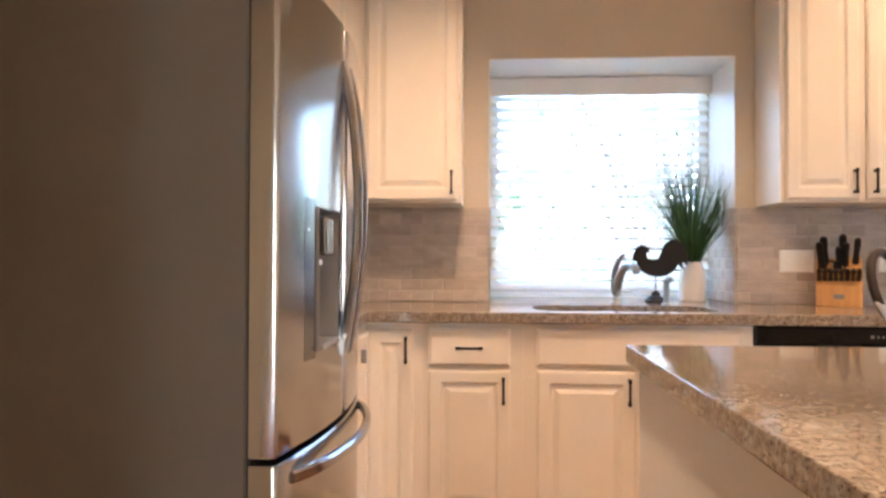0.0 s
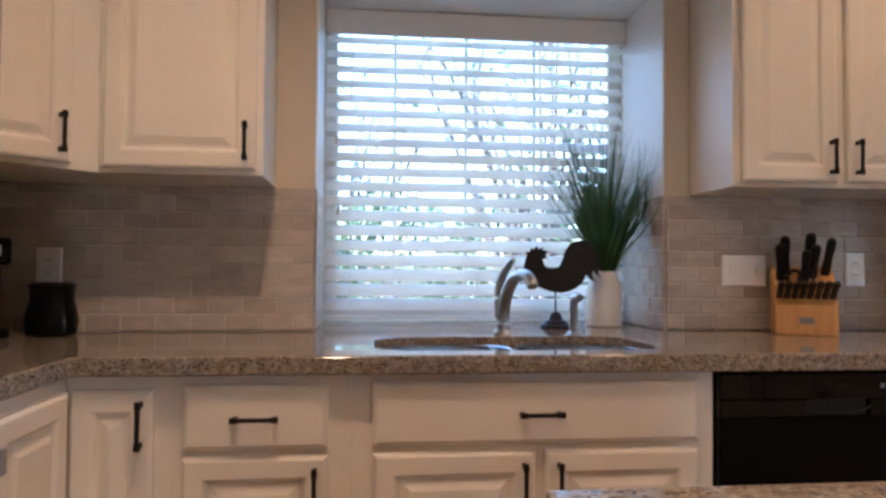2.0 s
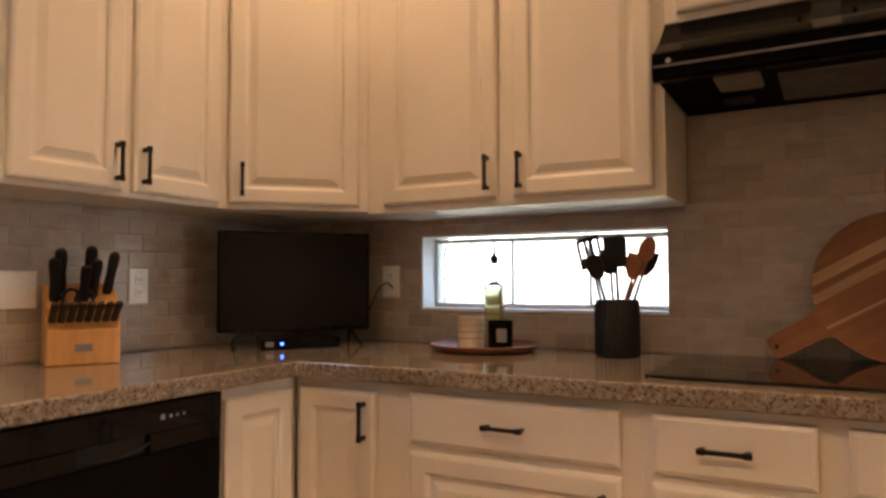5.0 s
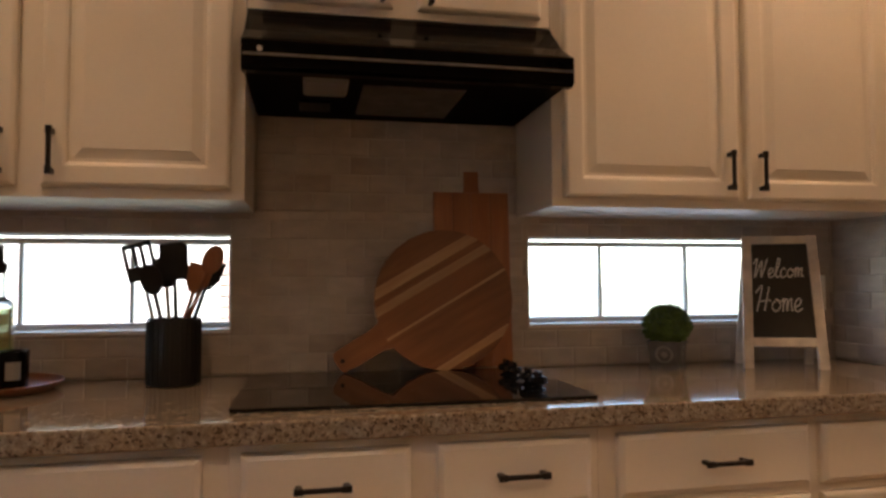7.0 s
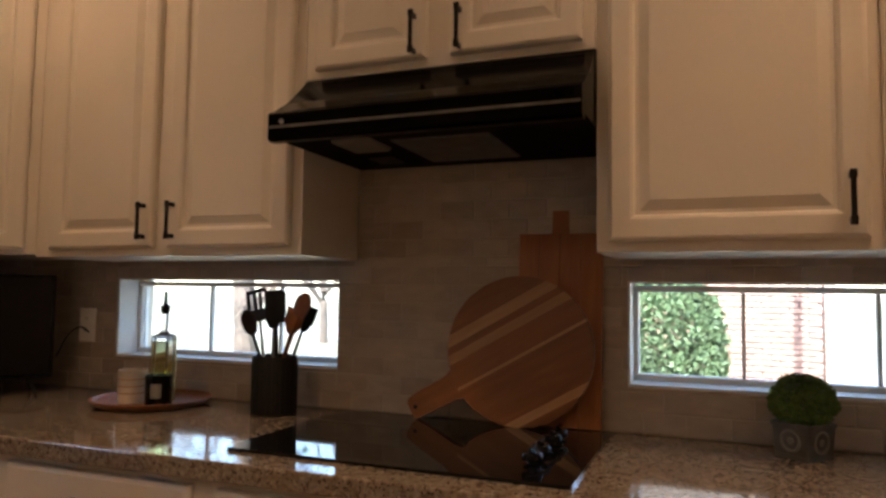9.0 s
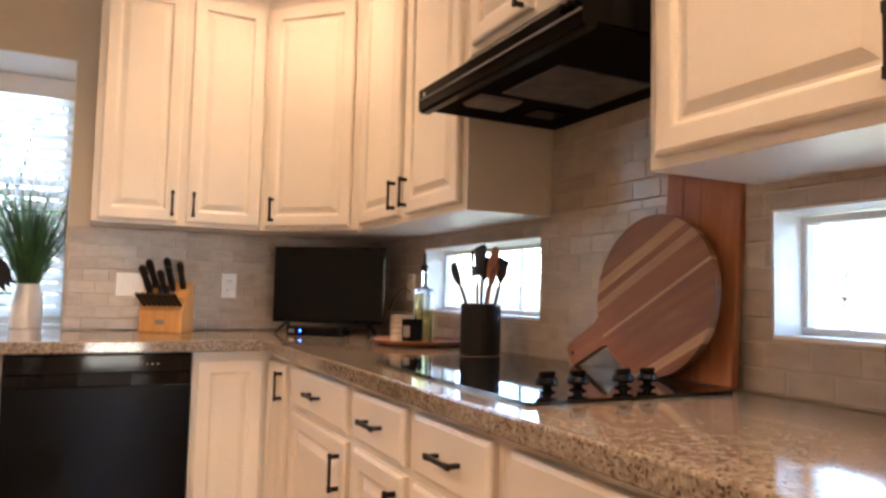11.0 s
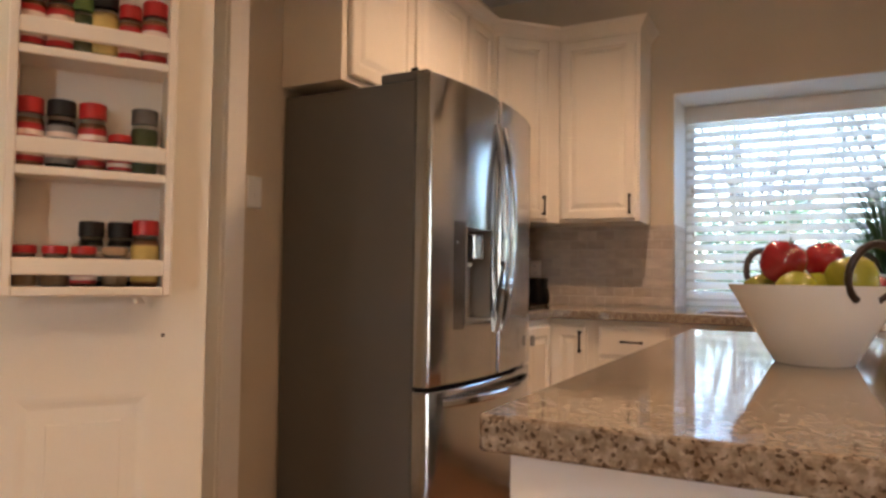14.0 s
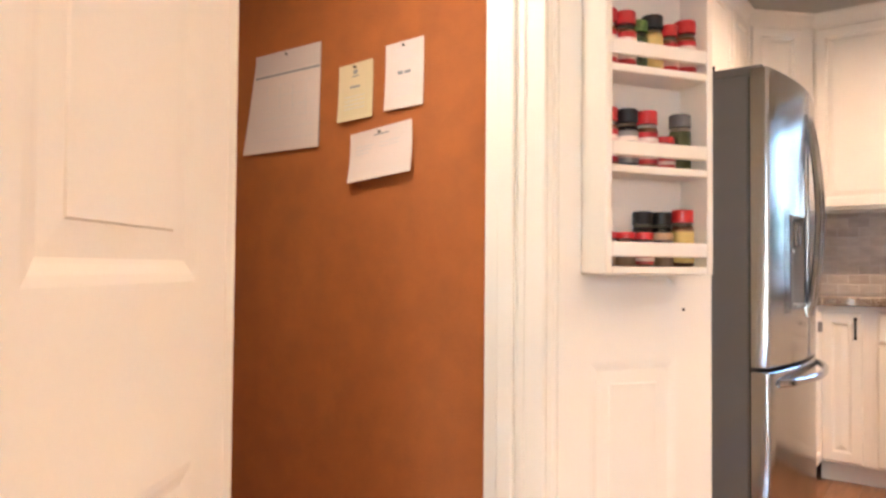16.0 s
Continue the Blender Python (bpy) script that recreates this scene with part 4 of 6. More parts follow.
def pinned_sheet(x0, z0, x1, z1, mat, label, tilt, curl=0.012, lines=(), name="paper_note", flare=0.0):
    """A sheet pinned on the cork, curling away at its foot; lines: rows of (x, z, length, thickness) as shares."""
    w, h = x1 - x0, z1 - z0
    ob = thing(name, pose((x0 + x1) / 2, 1.1765, z1, 0, tilt, 0), label, "paper")
    n = 6
    bm = B()
    rows = []
    for j in range(n + 1):
        v = j / n
        off = -0.001 - curl * v * v
        rows.append([(-w / 2 - flare * v, off - 0.004 * v, -h * v), (w / 2, off, -h * v)])
    vs = [[bm.verts.new(p) for p in r] for r in rows]
    for a, b in zip(vs, vs[1:]):
        bm.faces.new((a[0], a[1], b[1], b[0]))
    ret = bmesh.ops.extrude_face_region(bm, geom=bm.faces[:])
    bmesh.ops.translate(bm, verts=[v for v in ret["geom"] if isinstance(v, bmesh.types.BMVert)], vec=(0, 0.0008, 0))
    part("sheet", bm, mat, ob)
    for u, v, le, th, *tone in lines:
        off = -0.0018 - curl * v * v - 0.004 * v
        bm = B()
        box(bm, -w / 2 + w * u, off - 0.0004, -h * v - h * th, -w / 2 + w * (u + le), off, -h * v)
        part("writing", bm, tone[0] if tone else "ink", ob)
    part("pin", tube(B(), [(0, 0.0, -0.012), (0, -0.008, -0.012)], [0.002, 0.004], 8), "bronze", ob, smooth=True)
    return ob


cal = pinned_sheet(-0.676, 1.38, -0.392, 1.68, "paper", "thick white wall calendar pad pinned to cork", 0.5, 0.006, [(0.0, 0.215, 1.0, 0.022), (0.36, 0.14, 0.34, 0.022)] + [(0.06, 0.33 + 0.11 * i, 0.88, 0.003, "ink_faint") for i in range(6)] + [(0.2 + 0.2 * i, 0.33, 0.004, 0.55, "ink_faint") for i in range(4)], "calendar_pad", 0.045)
bm = B()
box(bm, -0.140, -0.0006, -0.296, 0.140, 0.001, -0.004)
part("backing", bm, "grey", cal)
bm = B()
box(bm, -0.1425, -0.0035, -0.060, 0.1425, -0.0020, 0.0)
part("header", bm, "header", cal, "grey printed header band")
pinned_sheet(-0.318, 1.436, -0.192, 1.594, "paper_y", "yellow slip of paper pinned to cork", -2, 0.008, [(0.44, 0.12, 0.12, 0.07), (0.40, 0.22, 0.2, 0.02), (0.36, 0.40, 0.28, 0.035)] + [(0.2, 0.58 + 0.07 * i, 0.6, 0.012, "ink_faint") for i in range(4)])
pinned_sheet(-0.146, 1.446, -0.020, 1.622, "paper", "white receipt pinned to cork", -1.5, 0.008, [(0.2, 0.10 + 0.05 * i, 0.6, 0.010, "ink_faint") for i in range(4)] + [(0.34, 0.44, 0.14, 0.05), (0.52, 0.45, 0.16, 0.04)] + [(0.25, 0.62 + 0.06 * i, 0.5, 0.010, "ink_faint") for i in range(4)])
pinned_sheet(-0.272, 1.272, -0.056, 1.408, "paper", "folded white letter pinned to cork", -5, 0.02, [(0.40, 0.12, 0.25, 0.022)] + [(0.10, 0.30 + 0.07 * i, 0.30 - 0.04 * i, 0.016, "ink_faint") for i in range(3)] + [(0.50, 0.30 + 0.07 * i, 0.32, 0.012, "ink_faint") for i in range(2)])

# unseen fill lamp, added to brighten the pantry cork
pl = thing("ceiling_light", pose(0.02, 0.62, 1.89), "small round fill light added in the pantry, switched on", "ceiling light")
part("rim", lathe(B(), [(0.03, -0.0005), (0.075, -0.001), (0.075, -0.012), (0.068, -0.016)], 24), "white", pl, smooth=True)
part("dome", lathe(B(), [(0.067, -0.014), (0.055, -0.032), (0.03, -0.042), (0.002, -0.045)], 24), "lamp", pl, "glowing dome of the added fill light", smooth=True)
pll = new("pantry_fill", bpy.data.lights.new("pantry_fill", "POINT"))
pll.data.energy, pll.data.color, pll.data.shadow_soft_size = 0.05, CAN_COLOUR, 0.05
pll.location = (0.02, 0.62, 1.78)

# back of the pantry
bm = B()
box(bm, -1.559, 0.225, 1.60, -1.30, 1.17, 1.63, 0.002)
single("pantry_shelf", bm, "door", "pale painted shelf at the back of the pantry", "shelf")
ob = thing("storage_box", pose(-1.42, 0.98, 1.32), "red-brown storage box hung under the pantry shelf", "box")
bm = B()
box(bm, -0.135, -0.13, 0.0, 0.13, 0.185, 0.2795, 0.004)
part("body", bm, "basket", ob)
bm = B()
box(bm, 0.125, -0.135, 0.20, 0.136, 0.19, 0.278, 0.002)
part("lid", bm, "basket", ob)
ob = thing("shopping_bag", pose(-1.535, 0.99, 0.72), "long brown cloth bag hung on a hook", "bag")
prof = [(0.02, 0.0), (0.055, 0.02), (0.072, 0.10), (0.068, 0.25), (0.05, 0.40), (0.03, 0.50), (0.018, 0.53)]
bm = lathe(B(), prof, 18)
bmesh.ops.scale(bm, vec=(0.34, 1, 1), verts=bm.verts)
part("sack", bm, "fabric", ob, smooth=True)
part("strap", tube(B(), [(0, -0.012, 0.525), (-0.005, 0, 0.57), (0, 0.012, 0.525)], 0.004, 6), "fabric", ob)
part("hook", tube(B(), [(-0.0245, 0, 0.575), (0.0, 0, 0.565), (0.006, 0, 0.58)], 0.003, 6), "chrome", ob)
ob = single("dish_towel", bridge(B(), [[(-1.553, y0, z) for y0, z in ((0.97, 1.20), (1.06, 1.20), (1.06, 1.31), (0.97, 1.31))], [(-1.535, y0, z) for y0, z in ((0.972, 1.20), (1.058, 1.20), (1.055, 1.31), (0.975, 1.31))]]), "red",
            "small red cloth hung on the pantry wall", "towel")
bm = lathe(B(), [(0.05, 0.0), (0.085, 0.03), (0.09, 0.1), (0.06, 0.15), (0.02, 0.17)], 18, (-1.42, 0.98, 1.63))
single("storage_bag", bm, "matt", "dark bundled bag on the pantry shelf", "bag", smooth=True)


# ---------------- wall plates ----------------
def plate(m, w, h, holes, label, name="wall_outlet"):
    ob = thing(name, m, label, "outlet" if name == "wall_outlet" else "switch")
    part("cover_plate", rect_rings(B(), -w / 2, -h / 2, w / 2, h / 2, [(0, 0), (0, -0.003), (0.004, -0.006), (0.006, -0.006)]), "plate", ob)
    for nm, x, z, a, b in holes:
        bm = B()
        box(bm, x - a, -0.0085, z - b, x + a, -0.005, z + b, 0.0015)
        k = part(nm, bm, "plate", ob)
        if nm == "socket":
            for s in (-0.006, 0.006):
                bm = B()
                box(bm, x + s - 0.001, -0.0089, z - 0.004, x + s + 0.001, -0.0084, z + 0.006)
                part("slot", bm, "matt", k)
    return ob


DUP = [("socket", 0, 0.021, 0.016, 0.014), ("socket", 0, -0.021, 0.016, 0.014)]
plate(pose(2.406, YN - 0.0085, 1.115), 0.155, 0.105, [("toggle", -0.046, 0, 0.005, 0.012), ("toggle", 0, 0, 0.005, 0.012), ("toggle", 0.046, 0, 0.005, 0.012)], "white triple light switch plate on tile", "wall_switch")
plate(pose(2.808, YN - 0.0085, 1.122), 0.07, 0.115, DUP, "white double wall outlet on tile")
plate(pose(0.186, YN - 0.0085, 1.112), 0.075, 0.118, DUP, "white double wall outlet on tile")
plate(pose(XE - 0.0085, 3.813, 1.135, 0, 0, -90), 0.075, 0.118, DUP, "white double wall outlet on tile behind a television")
plate(pose(XW + 0.0005, 2.290, 1.362, 0, 0, 90), 0.072, 0.115, [("toggle", 0.0, -0.01, 0.005, 0.01)], "white light switch plate beside a doorway", "wall_switch")
plate(pose(XE - 0.0085, 0.988, 1.125, 0, 0, -90), 0.07, 0.115, DUP, "white double wall outlet on tile behind a chalkboard sign")

# ---------------- sink area ----------------
def sink():
    ob = thing("kitchen_sink", pose(0, 0, 0), "stainless steel undermount double-bowl sink", "sink")
    x0, y0, x1, y1 = SINK
    mid = 1.555
    for a, b in ((x0 + 0.002, mid - 0.008), (mid + 0.008, x1 - 0.002)):
        loops = []
        for ins, z in ((0.0, 0.892), (0.004, 0.889), (0.010, 0.72), (0.03, 0.695), (0.08, 0.690)):
            loops.append([(x, y, z) for x, y in rounded(a + ins, y0 + 0.002 + ins, b - ins, y1 - 0.002 - ins, 0.10 if ins < 0.05 else 0.05, 6)])
        part("bowl", bridge(B(), loops, cap0=False), "steel", ob, smooth=True)
    bm = B()
    box(bm, mid - 0.014, y0 + 0.003, 0.82, mid + 0.014, y1 - 0.003, 0.888, 0.006, 2)
    part("divider", bm, "steel", ob, smooth=True)
    return ob


sink()


def arc_pts(pts, n=24):
    """A smooth line through control points."""
    pts = [Vector(p) for p in pts]
    out = []
    for i in range(len(pts) - 1):
        p0, p1, p2, p3 = pts[max(i - 1, 0)], pts[i], pts[i + 1], pts[min(i + 2, len(pts) - 1)]
        k = max(2, n // (len(pts) - 1))
        for j in range(k):
            t = j / k
            out.append(0.5 * (2 * p1 + (p2 - p0) * t + (2 * p0 - 5 * p1 + 4 * p2 - p3) * t * t + (3 * p1 - p0 - 3 * p2 + p3) * t ** 3))
    return out + [pts[-1]]


def taper(a, b, n):
    return [a + (b - a) * i / (n - 1) for i in range(n)]


fau = thing("faucet", pose(1.560, 4.190, 0.915), "brushed nickel kitchen faucet with a lever on top", "faucet")
part("base", lathe(B(), [(0.030, 0), (0.030, 0.006), (0.026, 0.012), (0.024, 0.014)], 24), "chrome", fau, smooth=True)
pts = arc_pts([(0, 0, 0.008), (0.0, 0.002, 0.07), (0.008, -0.02, 0.13), (0.022, -0.07, 0.175), (0.036, -0.13, 0.182), (0.044, -0.175, 0.165), (0.046, -0.188, 0.150)], 30)
part("spout", tube(B(), pts, taper(0.021, 0.0155, len(pts)), 16), "chrome", fau, smooth=True)
pts = arc_pts([(-0.004, 0.012, 0.05), (-0.008, 0.018, 0.12), (-0.004, 0.005, 0.175), (0.012, -0.03, 0.215), (0.022, -0.05, 0.228)], 20)
part("lever", tube(B(), pts, taper(0.021, 0.006, len(pts)), 14), "chrome", fau, smooth=True)
spr = thing("soap_sprayer", pose(1.775, 4.165, 0.915), "brushed nickel side sprayer beside a sink", "sprayer")
part("base", lathe(B(), [(0.023, 0), (0.023, 0.005), (0.015, 0.012), (0.012, 0.07), (0.014, 0.075)], 20), "chrome", spr, smooth=True)
part("head", tube(B(), arc_pts([(0, 0.006, 0.07), (0.0, 0.0, 0.105), (0.004, -0.014, 0.118), (0.008, -0.03, 0.112)], 12), [0.013] * 13, 12), "chrome", spr, smooth=True)

# rooster figure
ROOST = [(-0.100, 0.222), (-0.096, 0.240), (-0.088, 0.252), (-0.098, 0.264), (-0.080, 0.262), (-0.078, 0.276), (-0.068, 0.270), (-0.058, 0.282), (-0.050, 0.271), (-0.036, 0.278), (-0.036, 0.267),
         (-0.014, 0.263), (-0.026, 0.252), (-0.016, 0.238), (-0.036, 0.236), (-0.030, 0.214), (-0.010, 0.202), (0.008, 0.204), (0.022, 0.214), (0.032, 0.236), (0.040, 0.264), (0.058, 0.290), (0.084, 0.302),
         (0.112, 0.298), (0.136, 0.280), (0.150, 0.254), (0.156, 0.230), (0.166, 0.208), (0.180, 0.190), (0.160, 0.198), (0.150, 0.206), (0.156, 0.186), (0.160, 0.176), (0.142, 0.186), (0.134, 0.196),
         (0.134, 0.178), (0.142, 0.158), (0.122, 0.170), (0.112, 0.182), (0.106, 0.166), (0.086, 0.142), (0.058, 0.126), (0.026, 0.120), (-0.010, 0.124), (-0.044, 0.136), (-0.072, 0.156), (-0.084, 0.180),
         (-0.082, 0.196), (-0.094, 0.194), (-0.102, 0.206)]
roo = thing("rooster_figure", pose(1.792, 4.440, 0.915, 0, 0, -20), "dark flat metal rooster on a stand on the window counter", "figurine")
part("stand", lathe(B(), [(0.052, 0), (0.053, 0.004), (0.050, 0.010), (0.042, 0.013), (0.040, 0.020), (0.030, 0.026), (0.024, 0.030), (0.020, 0.044), (0.013, 0.052), (0.003, 0.055)], 24), "matt", roo, smooth=True)
part("rod", tube(B(), [(0, 0, 0.05), (0, 0, 0.135)], 0.003, 8), "matt", roo)
bm = B()
vs = [bm.verts.new((x - 0.008, -0.0025, z)) for x, z in ROOST]
es = [bm.edges.new((a, b)) for a, b in zip(vs, vs[1:] + vs[:1])]
bmesh.ops.triangle_fill(bm, edges=es, use_beauty=True)
ret = bmesh.ops.extrude_face_region(bm, geom=bm.faces[:])
bmesh.ops.translate(bm, verts=[v for v in ret["geom"] if isinstance(v, bmesh.types.BMVert)], vec=(0, 0.005, 0))
part("rooster", bm, "matt", roo)

vase = thing("grass_vase", pose(1.985, 4.500, 0.915), "white ceramic vase with tall artificial grass", "vase")
part("vase", lathe(B(), [(0.058, 0), (0.062, 0.004), (0.064, 0.06), (0.063, 0.12), (0.056, 0.155), (0.047, 0.178), (0.046, 0.195), (0.043, 0.195), (0.043, 0.17), (0.01, 0.16)], 32), "ceramic", vase, smooth=True)
rng = random.Random(5)
bm = B()
for i in range(440):
    az, spread = rng.uniform(0, 2 * math.pi), 1.35 * rng.random() ** 0.6
    ln = rng.uniform(0.40, 0.75) * (1.0 - 0.12 * min(spread, 1.5))
    reach = min(0.25, 0.20 * spread) * (1 if math.sin(az) < 0.3 else 0.7)
    r0 = rng.uniform(0.0, 0.03)
    side = Vector((-math.sin(az), math.cos(az), 0))
    turn = rng.uniform(0, math.pi)
    side = (side * math.cos(turn) + Vector((math.cos(az), math.sin(az), 0)) * math.sin(turn)).normalized()
    wd = rng.uniform(0.0018, 0.0032)
    prev = None
    droop = rng.uniform(0.0, 0.05) * spread
    for j in range(6):
        u = j / 5
        rr = r0 + reach * u ** 1.35
        p = Vector((rr * math.cos(az), rr * math.sin(az), 0.16 + ln * u * 0.86 - droop * u ** 3))
        p.x = min(p.x, 0.138)
        h = side * wd * (1 - u * u * 0.95)
        cur = (bm.verts.new(p - h), bm.verts.new(p + h))
        if prev:
            bm.faces.new((prev[0], prev[1], cur[1], cur[0]))
        prev = cur
g = part("grass", bm, "leaf", vase, "long dark green grass blades")
tagged(g, kind="stuff")

# ---------------- things on the north-east counter ----------------
kb = thing("knife_block", pose(2.535, 4.185, 0.915, 0, 0, -26) @ Matrix.Diagonal((1.14, 1.0, 1.02, 1)), "light beech knife block full of black-handled knives", "knife block")
prof = [(-0.075, 0.0), (-0.075, 0.092), (-0.040, 0.125), (-0.050, 0.150), (0.045, 0.212), (0.070, 0.195), (0.075, 0.0)]
bm = bridge(B(), [[(-0.078, y, z) for y, z in prof], [(0.078, y, z) for y, z in prof]])
bmesh.ops.bevel(bm, geom=bm.edges[:], offset=0.003, segments=1, affect="EDGES")
part("block", bm, "beech", kb)
bm = B()
box(bm, -0.018, -0.0765, 0.035, 0.018, -0.0745, 0.055)
part("label_plate", bm, "grey", kb)


def knife_handle(m, ln, w, rivets=True):
    bm = B()
    loops = []
    for u, s in ((0.0, 0.8), (0.1, 1.0), (0.5, 0.85), (0.85, 1.05), (0.97, 0.9), (1.0, 0.6)):
        loops.append([(a * w * s, b * w * 0.62 * s, ln * u) for a, b in ((-1, -0.6), (-0.6, -1), (0.6, -1), (1, -0.6), (1, 0.6), (0.6, 1), (-0.6, 1), (-1, 0.6))])
    bridge(bm, loops)
    h = part("knife_handle", bm, "matt", kb, "black knife handle", smooth=True)
    h.matrix_local = m
    bm = B()
    box(bm, -w * 0.7, -w * 0.3, -0.008, w * 0.7, w * 0.3, 0.003)
    part("bolster", bm, "chrome", h)
    bm = B()
    box(bm, -w * 0.5, -w * 0.64, ln * 0.98, w * 0.5, w * 0.5, ln + 0.0015)
    part("end_cap", bm, "bronze", h)


for i in range(8):
    knife_handle(pose(-0.066 + 0.0188 * i, -0.054, 0.114, 60), 0.098, 0.0085)
for x, y, z, ln, w in ((-0.058, -0.025, 0.168, 0.115, 0.011), (-0.045, 0.005, 0.188, 0.120, 0.011), (0.012, 0.012, 0.192, 0.125, 0.011), (0.022, -0.012, 0.176, 0.105, 0.010), (0.056, 0.004, 0.186, 0.115, 0.010),
                       (0.0, -0.03, 0.164, 0.10, 0.010)):
    knife_handle(pose(x, y, z, 36, 0, 0) @ pose(0, 0, 0, 0, (x * 60), 0), ln * 1.15, w * 1.15)
bm = B()
for s in (-1, 1):
    pts = [(s * 0.014 - 0.012 + 0.018 * math.cos(2 * math.pi * i / 14), -0.052, 0.172 + 0.026 * math.sin(2 * math.pi * i / 14)) for i in range(15)]
    tube(bm, pts, 0.005, 6)
part("scissors", bm, "matt", kb, "black scissor grips", smooth=True)

TVM = pose(3.190, 3.985, 0.915, 0, 0, -37)
tv = thing("television", TVM, "small black flat-screen television on two feet", "television")
bm = B()
box(bm, -0.262, -0.004, 0.050, 0.262, 0.012, 0.392, 0.004)
part("bezel", bm, "black", tv)
bm = B()
box(bm, -0.252, -0.0055, 0.064, 0.252, -0.0035, 0.383)
part("screen", bm, "screen", tv, "dark glossy screen, switched off")
bm = B()
box(bm, -0.20, 0.012, 0.08, 0.20, 0.045, 0.30, 0.01)
part("housing", bm, "matt", tv)
for s in (-1, 1):
    bm = B()
    tube(bm, [(s * 0.19, 0.0, 0.055), (s * 0.215, -0.07, 0.005)], [0.007, 0.006], 8)
    tube(bm, [(s * 0.19, 0.0, 0.055), (s * 0.205, 0.07, 0.005)], [0.007, 0.006], 8)
    part("foot", bm, "matt", tv, smooth=True)
stb = thing("set_top_box", TVM @ pose(-0.01, -0.085, 0), "flat black set-top box with a blue light", "set-top box")
bm = B()
box(bm, -0.13, -0.05, 0.002, 0.13, 0.05, 0.038, 0.003)
part("case", bm, "black", stb)
bm = B()
box(bm, -0.067, -0.0525, 0.017, -0.060, -0.0498, 0.024)
part("indicator_light", bm, "blue", stb, "glowing blue light")
bm = B()
box(bm, -0.115, -0.0515, 0.012, -0.09, -0.0498, 0.028)
part("badge", bm, "grey", stb)
single("power_cable", tube(B(), arc_pts([(3.515, 3.80, 1.11), (3.485, 3.81, 1.13), (3.455, 3.83, 1.10), (3.43, 3.85, 1.03)], 15), 0.003, 6), "rubber", "thin black cable plugged in behind a television", "cable", smooth=True)

tr = thing("serving_tray", pose(3.350, 3.345, 0.915), "round dark brown wooden serving tray holding jars", "tray")
part("tray", lathe(B(), [(0.13, 0.0), (0.155, 0.004), (0.172, 0.018), (0.174, 0.022), (0.168, 0.023), (0.155, 0.013), (0.01, 0.012)], 40), "acacia", tr, smooth=True)
cd = thing("candle_jar", pose(3.285, 3.358, 0.927), "pale beige candle jar on a tray", "candle")
part("jar", lathe(B(), [(0.036, 0), (0.040, 0.004), (0.041, 0.098), (0.038, 0.098), (0.037, 0.06), (0.01, 0.06)], 28), "whitewash", cd, smooth=True)
for i in range(3):
    part("print_band", lathe(B(), [(0.0408, 0.03 + 0.02 * i), (0.0414, 0.03 + 0.02 * i), (0.0414, 0.034 + 0.02 * i), (0.0408, 0.034 + 0.02 * i)], 28), "spice_d", cd)
dj = thing("candle_jar", pose(3.285, 3.258, 0.927), "black candle jar with a square paper label on a tray", "candle")
part("jar", lathe(B(), [(0.035, 0), (0.038, 0.004), (0.039, 0.088), (0.036, 0.088), (0.035, 0.05), (0.01, 0.05)], 28), "black", dj, smooth=True)
bm = B()
for i in range(5):
    a0, a1 = radians(188 + i * 9), radians(188 + (i + 1) * 9)
    q = [(0.0396 * math.cos(a), 0.0396 * math.sin(a)) for a in (a0, a1)]
    vs = [bm.verts.new((*q[0], 0.025)), bm.verts.new((*q[1], 0.025)), bm.verts.new((*q[1], 0.065)), bm.verts.new((*q[0], 0.065))]
    bm.faces.new(vs)
part("paper_label", bm, "grey", dj)
ob = thing("oil_bottle", pose(3.352, 3.308, 0.927, 0, 0, 12), "square clear glass oil bottle with pale oil and a black pourer", "bottle")
sq = lambda k, c, z: [(x, y, z) for x, y in rounded(-k, -k, k, k, c, 4)]
part("glass", bridge(B(), [sq(0.026, 0.006, 0.0), sq(0.028, 0.007, 0.004), sq(0.028, 0.007, 0.190), sq(0.026, 0.009, 0.197), sq(0.013, 0.0125, 0.205), sq(0.0105, 0.0104, 0.215), sq(0.0105, 0.0104, 0.268)]), "jarglass", ob, smooth=True)
part("oil", bridge(B(), [sq(0.0262, 0.006, 0.006), sq(0.0262, 0.006, 0.182)]), "oil", ob, "pale yellow oil")
part("pourer", lathe(B(), [(0.009, 0.262), (0.014, 0.272), (0.014, 0.285), (0.006, 0.292), (0.004, 0.33)], 16), "matt", ob, smooth=True)

cr = thing("utensil_crock", pose(3.378, 2.925, 0.915), "black ribbed crock full of cooking utensils", "utensil holder")
part("crock", lathe(B(), [(0.059, 0), (0.063, 0.003), (0.0635, 0.16), (0.061, 0.165), (0.057, 0.163), (0.056, 0.02), (0.001, 0.018)], 32), "matt", cr, smooth=True)
for i in range(28):
    a = 2 * math.pi * i / 28
    bm = B()
    box(bm, 0.0628, -0.0026, 0.004, 0.0650, 0.0026, 0.158)
    rb = part("rib", bm, "matt", cr)
    rb.matrix_local = pose(0, 0, 0, 0, 0, math.degrees(a))


